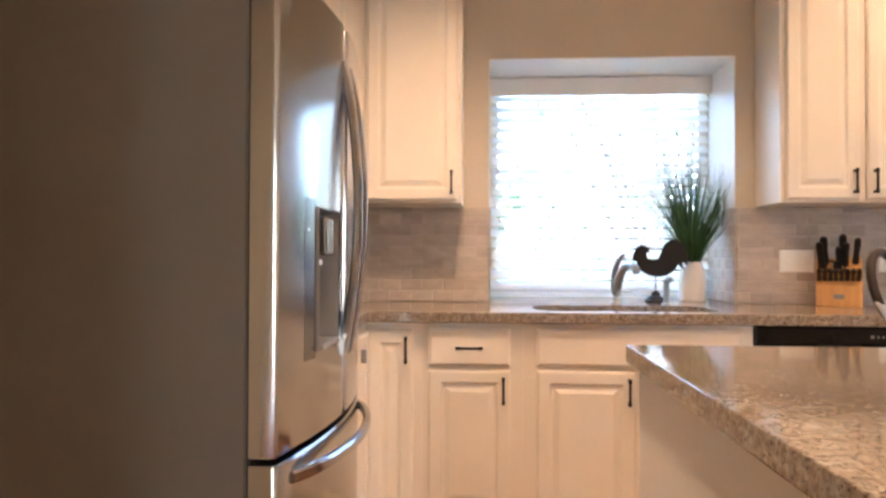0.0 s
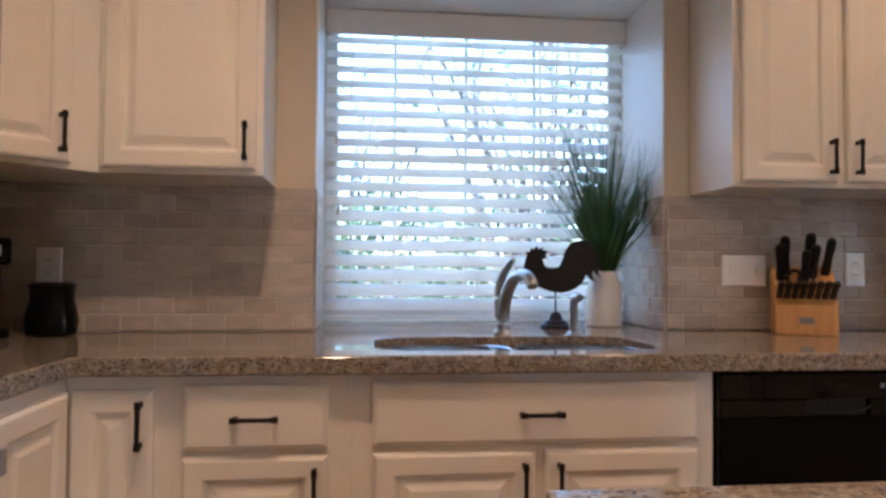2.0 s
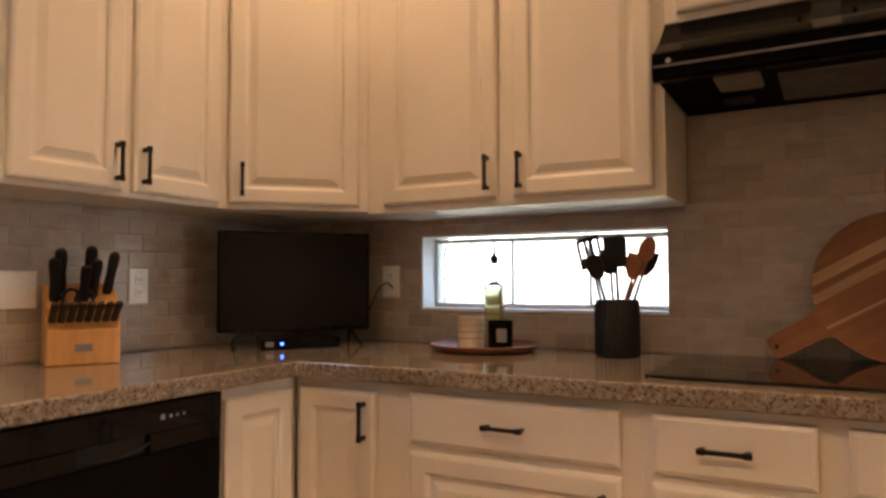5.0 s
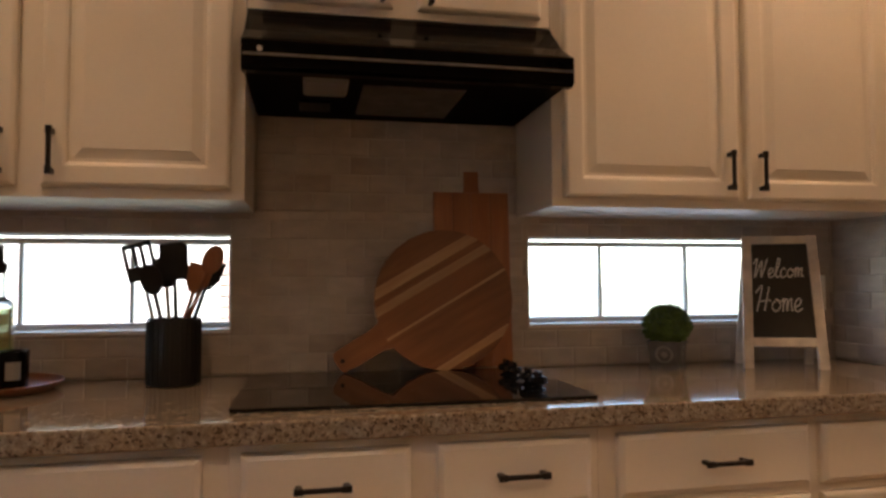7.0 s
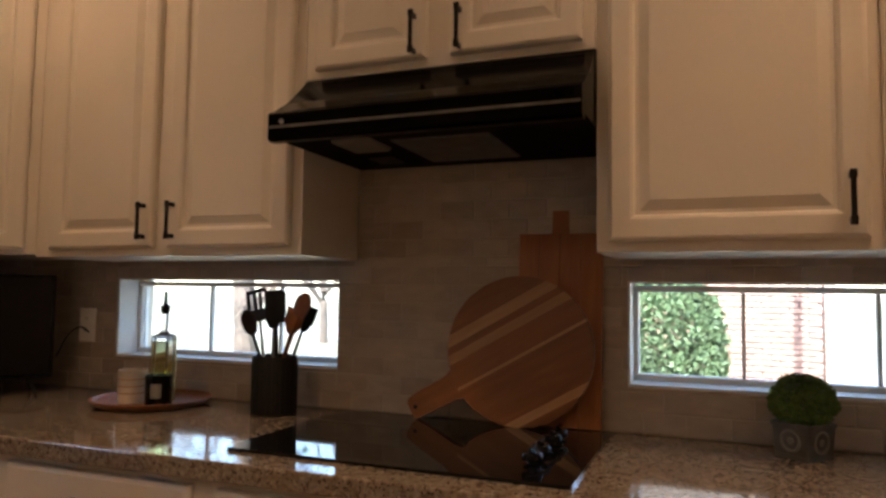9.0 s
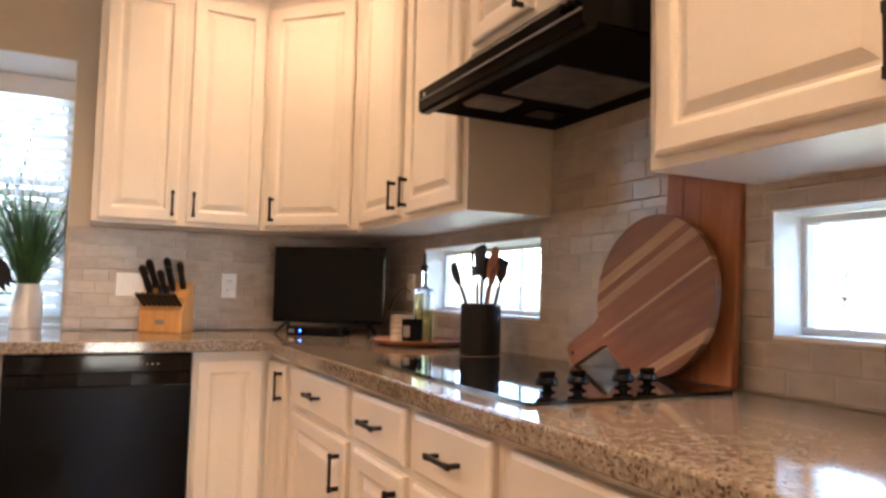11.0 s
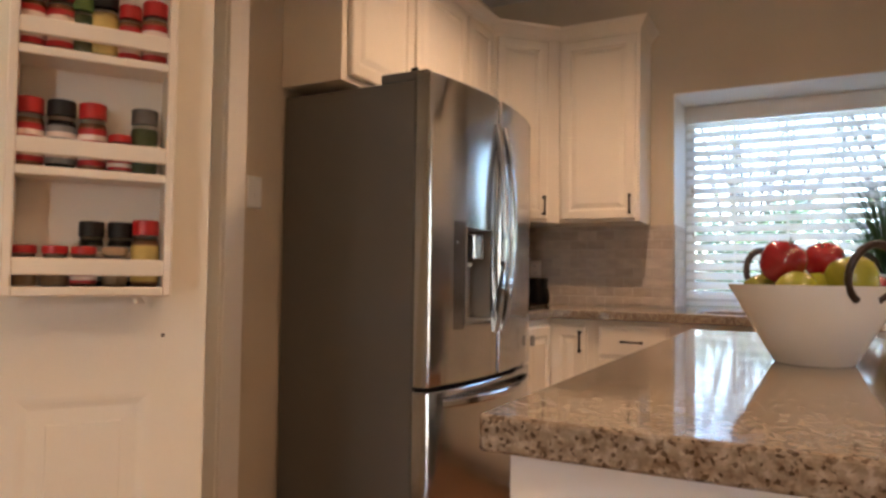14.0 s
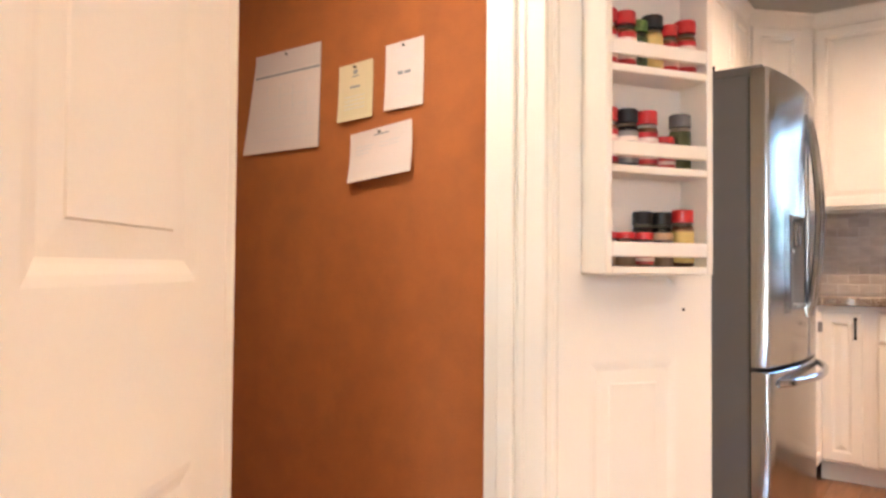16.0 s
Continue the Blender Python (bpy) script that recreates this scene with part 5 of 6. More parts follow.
def utensil(name, base, tip, head, mat, hm, label):
    """A utensil standing in the crock; head: outline (across, along) past the tip."""
    ob = thing(name, pose(3.378, 2.925, 0.915), label, "utensil", "utensils in the crock")
    base, tip = Vector(base), Vector(tip)
    part("stem", tube(B(), [base, base.lerp(tip, 0.5), tip], [0.006, 0.0055, 0.005], 8), hm, ob, smooth=True)
    d = (tip - base).normalized()
    across = Vector((0, -1, 0))
    across = (across - d * across.dot(d)).normalized()
    nrm = d.cross(across).normalized()
    for outline in head:
        loops = []
        for k in (-0.003, 0.003):
            loops.append([tip + across * a + d * b + nrm * (k - 0.10 * a * a / 0.03) for a, b in outline])
        part("head", bridge(B(), loops), mat, ob)
    return ob


TURNER = [[(-0.034, 0.0), (0.034, 0.0), (0.036, 0.035), (-0.036, 0.035)]] + [[(x, 0.035), (x + 0.009, 0.035), (x + 0.009, 0.085), (x, 0.085)] for x in (-0.036, -0.0135, 0.0045, 0.027)] + [[(-0.036, 0.085), (0.036, 0.085), (0.034, 0.097), (-0.034, 0.097)]]
SPAT = [[(-0.028, 0.0), (0.028, 0.0), (0.034, 0.03), (0.034, 0.085), (0.02, 0.095), (-0.034, 0.09), (-0.034, 0.03)]]
OVAL = [[(0.025 * math.cos(2 * math.pi * i / 18), 0.036 + 0.038 * math.sin(2 * math.pi * i / 18)) for i in range(18)]]
PADDLE = [[(-0.012, 0.0), (0.012, 0.0), (0.028, 0.03), (0.03, 0.075), (-0.03, 0.075), (-0.028, 0.03)]]
utensil("slotted_turner", (0.0, 0.02, 0.03), (0.03, 0.078, 0.258), TURNER, "matt", "chrome", "black slotted turner standing in a crock")
utensil("spatula", (0.0, -0.01, 0.03), (0.0, 0.0, 0.258), SPAT, "matt", "matt", "black flat spatula standing in a crock")
utensil("ladle", (0.0, 0.0, 0.03), (-0.060, 0.034, 0.225), OVAL, "matt", "matt", "black ladle standing in a crock")
utensil("wooden_spoon", (0.0, 0.02, 0.03), (-0.005, -0.078, 0.275), OVAL, "board", "board", "wooden spoon standing in a crock")
utensil("wooden_spatula", (0.01, 0.02, 0.03), (0.01, -0.042, 0.225), PADDLE, "board", "board", "brown wooden spatula standing in a crock")
utensil("serving_fork", (0.02, 0.0, 0.03), (0.03, -0.068, 0.235), PADDLE, "matt", "matt", "black serving spoon standing in a crock")
utensil("whisk", (-0.01, 0.0, 0.03), (0.02, 0.022, 0.24), PADDLE, "matt", "chrome", "black pasta spoon standing in a crock")

# cutting boards
cb = thing("cutting_board", pose(3.478, 2.131, 0.923, -4.5, 0, -90), "rectangular reddish wooden cutting board leaning on the tiles", "cutting board")
for i in range(4):
    bm = B()
    box(bm, -0.112 + 0.056 * i, 0.0, 0.0, -0.0565 + 0.056 * i, 0.02, 0.505, 0.0015)
    part("plank", bm, "board", cb)
bm = B()
prism(bm, [(-0.024, 0.505), (0.024, 0.505), (0.022, 0.52), (0.022, 0.595), (0.027, 0.635), (0.018, 0.648), (-0.018, 0.648), (-0.027, 0.635), (-0.022, 0.595), (-0.022, 0.52)], 0.0, 0.02)
part("handle", bm, "board", cb)


def round_board():
    R, tilt = 0.195, radians(30)
    ob = thing("cutting_board", pose(3.428, 2.226, 0.923, -5.0, 0, -90), "round striped acacia serving board with a handle, leaning on another board", "cutting board")
    ca, sa = math.cos(tilt), math.sin(tilt)
    # strips run along the handle, towards local (-x, -z)
    place = lambda u, v: (-(u * ca) + v * sa * -1, -(u * sa) + v * ca + R)
    cuts = [-R, -0.172, -0.150, -0.018, -0.011, 0.052, 0.076, 0.095, 0.124, R]
    shades = ["acacia", "sapwood", "acacia", "sapwood", "acacia", "sapwood", "acacia", "sapwood", "acacia"]
    for (a, b), sh in zip(zip(cuts, cuts[1:]), shades):
        top, bot = [], []
        n = 12
        for i in range(n + 1):
            v = a + (b - a) * i / n
            h = math.sqrt(max(0.0, R * R - v * v))
            top.append(place(h, v))
            bot.append(place(-h, v))
        bm = prism(B(), top + bot[::-1], 0.0, 0.018)
        bmesh.ops.remove_doubles(bm, verts=bm.verts, dist=1e-4)
        part("plank", bm, sh, ob)
    neck = [(0.175, 0.045), (0.215, 0.034), (0.30, 0.033), (0.335, 0.030), (0.343, 0.018), (0.343, -0.018), (0.335, -0.030), (0.30, -0.033), (0.215, -0.034), (0.175, -0.045)]
    part("handle", prism(B(), [place(u, v) for u, v in neck], 0.0006, 0.0174), "acacia", ob)
    c = place(0.325, 0.0)
    part("hanging_hole", tube(B(), [(c[0], -0.0006, c[1]), (c[0], 0.004, c[1])], 0.006, 12), "matt", ob)
    return ob


M["sapwood"] = wood_material("acacia_sapwood", [(0.25, (0.38, 0.20, 0.085)), (0.5, (0.50, 0.29, 0.135)), (0.75, (0.62, 0.41, 0.21))], 6, (6, 6, 0.7), 0.5)
for wood in ("acacia", "sapwood"):
    for nd in M[wood].node_tree.nodes:
        if nd.type == "MAPPING":
            nd.vector_type = "TEXTURE"
            nd.inputs["Scale"].default_value, nd.inputs["Rotation"].default_value = (0.167, 0.167, 1.4), (0, radians(60), 0)
round_board()

# topiary
tp = thing("topiary_pot", pose(3.415, 1.572, 0.915, 0, 0, -42), "small round topiary in a square weathered metal pot", "potted plant")
bm = bridge(B(), [[(s * 0.040, t * 0.040, 0) for s, t in ((-1, -1), (1, -1), (1, 1), (-1, 1))], [(s * 0.045, t * 0.045, 0.076) for s, t in ((-1, -1), (1, -1), (1, 1), (-1, 1))]])
pot = part("pot", bm, "tin", tp)
for rz in (0, 90, 180, 270):
    bm = B()
    pts = [(0.022 * math.cos(2 * math.pi * i / 20), -0.0432, 0.040 + 0.022 * math.sin(2 * math.pi * i / 20)) for i in range(21)]
    tube(bm, pts, 0.0035, 6)
    tube(bm, [(0, -0.041, 0.040), (0, -0.0445, 0.040)], [0.010, 0.007], 10)
    part("ring_ornament", bm, "grey", pot).matrix_local = pose(0, 0, 0, 0, 0, rz)
    bm = B()
    box(bm, -0.046, -0.0475, 0.069, 0.046, -0.0445, 0.078)
    part("rim", bm, "tin", pot).matrix_local = pose(0, 0, 0, 0, 0, rz)
    bm = B()
    box(bm, -0.041, -0.0425, 0.000, 0.041, -0.0398, 0.009)
    part("base_band", bm, "tin", pot).matrix_local = pose(0, 0, 0, 0, 0, rz)


def leaf_ball(r, n, size, seed, squash=(1, 1, 1)):
    rg = random.Random(seed)
    verts, faces = [], []
    for i in range(n):
        v = Vector((rg.gauss(0, 1), rg.gauss(0, 1), rg.gauss(0, 1))).normalized()
        lump = 1 + 0.10 * noise.noise(v * 3 + Vector((seed, 0, 0)))
        c = v * r * lump * rg.uniform(0.82, 1.03)
        c = Vector((c.x * squash[0], c.y * squash[1], c.z * squash[2]))
        a = Vector((rg.gauss(0, 1), rg.gauss(0, 1), rg.gauss(0, 1))).normalized()
        a = (a + v * 0.6).normalized()
        b = a.cross(Vector((rg.gauss(0, 1), rg.gauss(0, 1), rg.gauss(0, 1)))).normalized()
        s = size * rg.uniform(0.6, 1.3)
        k = len(verts)
        verts += [c - a * s, c + b * s * 0.5 + v * s * 0.2, c + a * s, c - b * s * 0.5 + v * s * 0.2]
        faces.append((k, k + 1, k + 2, k + 3))
    return verts, faces


def leaf_mesh(name, verts, faces, mat):
    me = bpy.data.meshes.new(name)
    me.from_pydata(verts, [], faces)
    me.materials.append(M[mat])
    return me


vs, fs = leaf_ball(0.064, 3600, 0.0060, 3, (1.06, 1.06, 0.90))
o = new("foliage", leaf_mesh("foliage", [v + Vector((0, 0, 0.122)) for v in vs], fs, "moss"))
o.parent = tp
tagged(o, "bright green clipped foliage", kind="stuff")
part("core", lathe(B(), [(0.02, 0.070), (0.046, 0.095), (0.053, 0.122), (0.040, 0.152), (0.01, 0.17)], 16), "foliage", tp)

# chalk board sign
sg = thing("chalkboard_sign", pose(3.342, 1.374, 0.915, 0, 0, -113), "small standing chalkboard with a whitewashed frame and chalk writing", "sign")
LEAN = pose(0, 0, 0, -8, 0, 0)


def sign_part(name, bm, mat, label=""):
    o = part(name, bm, mat, sg, label)
    o.matrix_local = LEAN
    return o


W0, H0, TP = 0.225, 0.385, 0.012
edge = lambda z: TP * z / H0
bm = B()
bridge(bm, [[(0.0, y, 0.0), (0.026, y, 0.0), (0.026 + TP, y, H0), (TP, y, H0)] for y in (0.0, 0.016)])
sign_part("post", bm, "whitewash")
bm = B()
bridge(bm, [[(W0 - 0.026, y, 0.0), (W0, y, 0.0), (W0 - TP, y, H0), (W0 - 0.026 - TP, y, H0)] for y in (0.0, 0.016)])
sign_part("post", bm, "whitewash")
for z0, z1 in ((0.062, 0.088), (H0 - 0.024, H0 - 0.001)):
    bm = B()
    box(bm, 0.026 + edge(z0), 0.001, z0, W0 - 0.026 - edge(z0), 0.015, z1, 0.002)
    sign_part("rail", bm, "whitewash")
bm = B()
box(bm, 0.027, 0.006, 0.088, W0 - 0.027, 0.011, H0 - 0.024)
sign_part("board", bm, "chalk", "black chalkboard panel")
for p in ([0.004, 0.026, 0.036, 0.014], [W0 - 0.026, W0 - 0.004, W0 - 0.014, W0 - 0.036]):
    part("back_leg", bridge(B(), [[(p[0], y, 0.0), (p[1], y, 0.0), (p[2], y - 0.08, H0 - 0.02), (p[3], y - 0.08, H0 - 0.02)] for y in (0.135, 0.147)]), "whitewash", sg)


# strokes of a joined-up hand, cap height 1; each letter: how far it moves on, then its strokes
HANDWRITING = {
    "W": (0.92, [[(0.0, 0.72), (0.20, 0.98), (0.14, 0.0), (0.48, 0.88), (0.52, 0.02), (0.80, 0.98)]]),
    "e": (0.38, [[(0.0, 0.16), (0.24, 0.28), (0.28, 0.46), (0.14, 0.50), (0.02, 0.24), (0.14, 0.0), (0.38, 0.12)]]),
    "l": (0.34, [[(0.0, 0.12), (0.20, 0.58), (0.25, 0.96), (0.14, 0.93), (0.08, 0.30), (0.16, 0.0), (0.34, 0.10)]]),
    "c": (0.38, [[(0.30, 0.40), (0.16, 0.50), (0.02, 0.24), (0.14, 0.0), (0.38, 0.12)]]),
    "o": (0.46, [[(0.22, 0.50), (0.02, 0.24), (0.20, 0.0), (0.40, 0.24), (0.22, 0.50), (0.30, 0.38), (0.48, 0.42)]]),
    "m": (0.54, [[(0.0, 0.42), (0.06, 0.48), (0.06, 0.0), (0.08, 0.34), (0.20, 0.50), (0.24, 0.02), (0.27, 0.34), (0.40, 0.50), (0.44, 0.08), (0.55, 0.08)]]),
    "H": (0.66, [[(-0.10, 0.74), (0.16, 1.0), (0.02, 0.0)], [(0.48, 0.98), (0.36, 0.02)], [(0.08, 0.40), (0.62, 0.44)]]),
}


def writing(text, x, z, wide, tall, slant=0.16):
    u = 0.0
    for ch in text:
        on, strokes = HANDWRITING[ch]
        bm = B()
        for line in strokes:
            pts = [(x + (u + a + slant * b) * wide, 0.0056, z + b * tall) for a, b in line]
            tube(bm, arc_pts(pts, 5 * len(pts)), 0.0019, 5)
        sign_part("writing", bm, "chalkline")
        u += on


writing("Welcom", 0.036, 0.262, 0.0455, 0.056)
writing("Home", 0.042, 0.163, 0.060, 0.074)

# ---------------- north-west counter ----------------
cn = thing("coffee_canister", pose(0.242, 4.205, 0.915), "black waisted canister on the counter", "canister")
part("pot", lathe(B(), [(0.058, 0), (0.066, 0.006), (0.071, 0.04), (0.066, 0.07), (0.057, 0.10), (0.058, 0.132), (0.062, 0.145), (0.058, 0.147)], 28), "black", cn, smooth=True)
part("lid", lathe(B(), [(0.056, 0.146), (0.050, 0.152), (0.01, 0.153)], 24), "matt", cn, smooth=True)
cm = thing("coffee_maker", pose(0.055, 4.13, 0.915, 0, 0, 35), "black coffee maker with chrome details", "coffee maker")
bm = B()
box(bm, -0.085, -0.10, 0.0, 0.085, 0.11, 0.03, 0.008, 2)
part("base", bm, "black", cm)
bm = B()
box(bm, -0.08, 0.03, 0.03, 0.08, 0.11, 0.20, 0.008, 2)
part("tower", bm, "black", cm)
bm = B()
box(bm, -0.085, -0.10, 0.20, 0.085, 0.11, 0.275, 0.01, 2)
part("brew_head", bm, "black", cm)
part("carafe", lathe(B(), [(0.05, 0.031), (0.062, 0.05), (0.06, 0.11), (0.04, 0.15), (0.042, 0.16)], 24, (0, -0.035, 0)), "jarglass", cm, smooth=True)
part("lid", lathe(B(), [(0.043, 0.16), (0.04, 0.172), (0.01, 0.175)], 20, (0, -0.035, 0)), "matt", cm, smooth=True)
bm = B()
box(bm, -0.06, -0.103, 0.225, 0.06, -0.099, 0.255, 0.002)
part("trim_plate", bm, "chrome", cm)

# ---------------- fruit bowl ----------------
BC = (1.642, 1.930)
fb = thing("fruit_bowl", pose(*BC, 0.915) @ Matrix.Diagonal((0.98, 0.98, 1.04, 1)), "white ceramic flared fruit bowl with two bronze loop handles", "bowl")
part("bowl", lathe(B(), [(0.068, 0), (0.072, 0.003), (0.153, 0.140), (0.1545, 0.143), (0.150, 0.143), (0.071, 0.010), (0.001, 0.008)], 56), "ceramic", fb, smooth=True)
for az in (-53, 127):
    pts = []
    for i in range(25):
        a = radians(-62 + 304 * i / 24)
        pts.append((0.150 + 0.012 * math.sin(a), 0.046 * math.cos(a), 0.163 + 0.049 * math.sin(a)))
    h = part("handle", tube(B(), pts, 0.0068, 10), "bronze", fb, "dark bronze loop handle", smooth=True)
    h.matrix_local = pose(0, 0, 0, 0, 0, az)


def apple_mesh(mat):
    prof = [(0.004, -0.030), (0.018, -0.0375), (0.027, -0.034), (0.037, -0.018), (0.041, 0.002), (0.0385, 0.020), (0.029, 0.033), (0.016, 0.037), (0.007, 0.033), (0.003, 0.027)]
    return link_mesh("flesh", lathe(B(), prof, 24), mat, True)


APPLE = {"r": apple_mesh("apple_r"), "g": apple_mesh("apple_g")}
STEM = link_mesh("stem", tube(B(), [(0, 0, 0.026), (0.002, 0.001, 0.038), (0.005, 0.002, 0.048)], 0.0016, 6), "bark", True)
right_v, away_v = Vector((0.95, 0.30, 0)), Vector((-0.30, 0.95, 0))
for col, a, b, z, s, tx, ty in (("r", -0.062, -0.010, 1.124, 1.08, 15, -20), ("r", 0.048, 0.080, 1.128, 1.0, -20, 10), ("g", 0.052, -0.060, 1.092, 1.14, 12, 8), ("g", -0.058, -0.078, 1.066, 1.0, 50, 30),
                               ("g", -0.004, -0.030, 1.066, 0.95, -40, 25), ("r", 0.108, -0.010, 1.066, 0.92, 30, 50), ("g", 0.098, 0.052, 1.098, 1.02, 60, 20), ("g", -0.09, 0.05, 1.062, 1.0, 20, 70),
                               ("r", -0.01, 0.05, 1.055, 1.0, 10, 0), ("r", 0.03, 0.0, 0.985, 1.0, 0, 0), ("g", -0.045, -0.01, 0.985, 1.0, 0, 0), ("g", 0.0, 0.045, 0.985, 1.0, 0, 0)):
    p = right_v * a + away_v * b
    ob = thing("apple", pose(BC[0] + p.x * 0.92, BC[1] + p.y * 0.92, z - 0.017, tx, ty, 40 * a * 100) @ Matrix.Scale(s * 0.94, 4), "shiny red apple in a bowl" if col == "r" else "yellow-green apple in a bowl", "apple", "apples in the bowl")
    for nm, me in (("flesh", APPLE[col]), ("stem", STEM)):
        o = new(nm, me)
        o.parent = ob

# ---------------- hall seen through the doorway ----------------
pl = thing("pendant_lamp", pose(-2.5, 3.85, 1.98), "lit frosted glass pendant lamp on a thin rod", "pendant lamp")
part("shade", lathe(B(), [(0.05, 0.0), (0.062, 0.01), (0.07, 0.07), (0.062, 0.15), (0.04, 0.17), (0.015, 0.175)], 24), "lamp", pl, "glowing frosted glass", smooth=True)
part("rod", tube(B(), [(0, 0, 0.17), (0, 0, ZC - 1.981)], 0.005, 8), "chrome", pl)
hl = new("pendant_light", bpy.data.lights.new("pendant_light", "POINT"))
hl.data.energy, hl.data.color, hl.data.shadow_soft_size = 2, (1.0, 0.8, 0.6), 0.08
hl.location = (-2.5, 3.85, 1.92)
tb = thing("console_table", pose(-1.85, 3.15, 0), "dark wooden console table in the hall", "table")
bm = B()
box(bm, -0.5, -0.25, 0.72, 0.5, 0.25, 0.76, 0.004)
part("tabletop", bm, "matt", tb)
bm = B()
box(bm, -0.47, -0.22, 0.56, 0.47, 0.22, 0.719)
part("apron", bm, "matt", tb)
bm = B()
box(bm, -0.48, -0.23, 0.46, 0.48, 0.23, 0.49, 0.003)
part("shelf", bm, "whitewash", tb, "pale lower shelf")
bm = B()
box(bm, -0.43, -0.20, 0.03, 0.43, 0.20, 0.459)
part("lower_cupboard", bm, "matt", tb)
for s, t in ((-1, -1), (1, -1), (1, 1), (-1, 1)):
    bm = B()
    box(bm, s * 0.46 - 0.03, t * 0.21 - 0.03, 0, s * 0.46 + 0.03, t * 0.21 + 0.03, 0.72, 0.003)
    part("leg", bm, "matt", tb)
gv = thing("glass_vase", pose(-1.52, 3.02, 0.76), "round glass vase with dry greenery on a table", "vase")
part("glass", lathe(B(), [(0.05, 0), (0.08, 0.02), (0.085, 0.10), (0.06, 0.16), (0.055, 0.16), (0.078, 0.1), (0.07, 0.02), (0.001, 0.01)], 24), "jarglass", gv, smooth=True)
vs, fs = leaf_ball(0.10, 350, 0.018, 9, (1.2, 1.2, 0.6))
o = new("greenery", leaf_mesh("greenery", [v + Vector((0, 0, 0.19)) for v in vs], fs, "foliage"))
o.parent = gv
tagged(o, kind="stuff")

# ---------------- outdoors ----------------
bm = B()
box(bm, -400, -400, -0.60, 400, 400, -0.45)
single("ground", bm, "grassland", "lawn reaching to the distance", "ground", kind="structure")
bm = B()
box(bm, 24.0, -60, -0.452, 31.0, 90, -0.435)
single("road", bm, "road", "pale concrete street beyond the yard", "road", kind="structure")
bm = B()
box(bm, 5.5, -14.0, -0.452, 23.99, 0.2, -0.437)
single("pavement", bm, "road", "pale concrete driveway beside the house", "pavement", kind="structure")


def tree(x, y, h, r, seed, limbs=13, leaves=420, trunk=0.16):
    rg = random.Random(seed)
    ob = thing("tree", pose(x, y, -0.46), "garden tree with a branching trunk and thin spring foliage", "tree", "garden trees")
    bm = B()
    top = Vector((rg.uniform(-0.3, 0.3), rg.uniform(-0.3, 0.3), h * 0.75))
    tube(bm, arc_pts([(0, 0, 0), (rg.uniform(-0.15, 0.15), 0, h * 0.25), (0, rg.uniform(-0.2, 0.2), h * 0.5), top], 15), taper(trunk, trunk * 0.3, 16), 9)
    ends = []
    for i in range(limbs):
        z = h * rg.uniform(0.15, 0.6)
        a = rg.uniform(0, 2 * math.pi)
        e = Vector((math.cos(a) * r * rg.uniform(0.5, 0.9), math.sin(a) * r * rg.uniform(0.5, 0.9), z + h * rg.uniform(0.2, 0.4)))
        s = Vector((0, 0, z))
        mid = s.lerp(e, 0.5) + Vector((0, 0, -0.15))
        tube(bm, arc_pts([s, mid, e], 8), taper(trunk * 0.45, 0.015, 9), 6)
        ends.append(e)
        for k in range(3):
            e2 = mid.lerp(e, rg.uniform(0.2, 0.9)) + Vector((rg.gauss(0, 0.5), rg.gauss(0, 0.5), rg.uniform(0.3, 0.9)))
            tube(bm, [mid.lerp(e, 0.3 * k), e2], [trunk * 0.14, 0.008], 5)
            ends.append(e2)
    part("trunk", bm, "bark", ob, smooth=True)
    verts, faces = [], []
    for e in ends:
        v, f = leaf_ball(rg.uniform(0.35, 0.7), leaves // len(ends), 0.075, rg.randint(0, 999))
        k = len(verts)
        verts += [q + e for q in v]
        faces += [tuple(i + k for i in q) for q in f]
    o = new("crown", leaf_mesh("crown", verts, faces, "foliage"))
    o.parent = ob
    tagged(o, kind="stuff")


for i, (x, y, h, r, tk) in enumerate(((-4.5, 18.0, 6.5, 2.4, 0.16), (7.5, 18.0, 6.0, 2.2, 0.16), (10.2, 8.15, 6.0, 1.8, 0.19), (17.05, 7.16, 6.5, 2.0, 0.12), (22, 14.0, 7, 2.5, 0.16))):
    tree(x, y, h, r, 20 + i, trunk=tk)


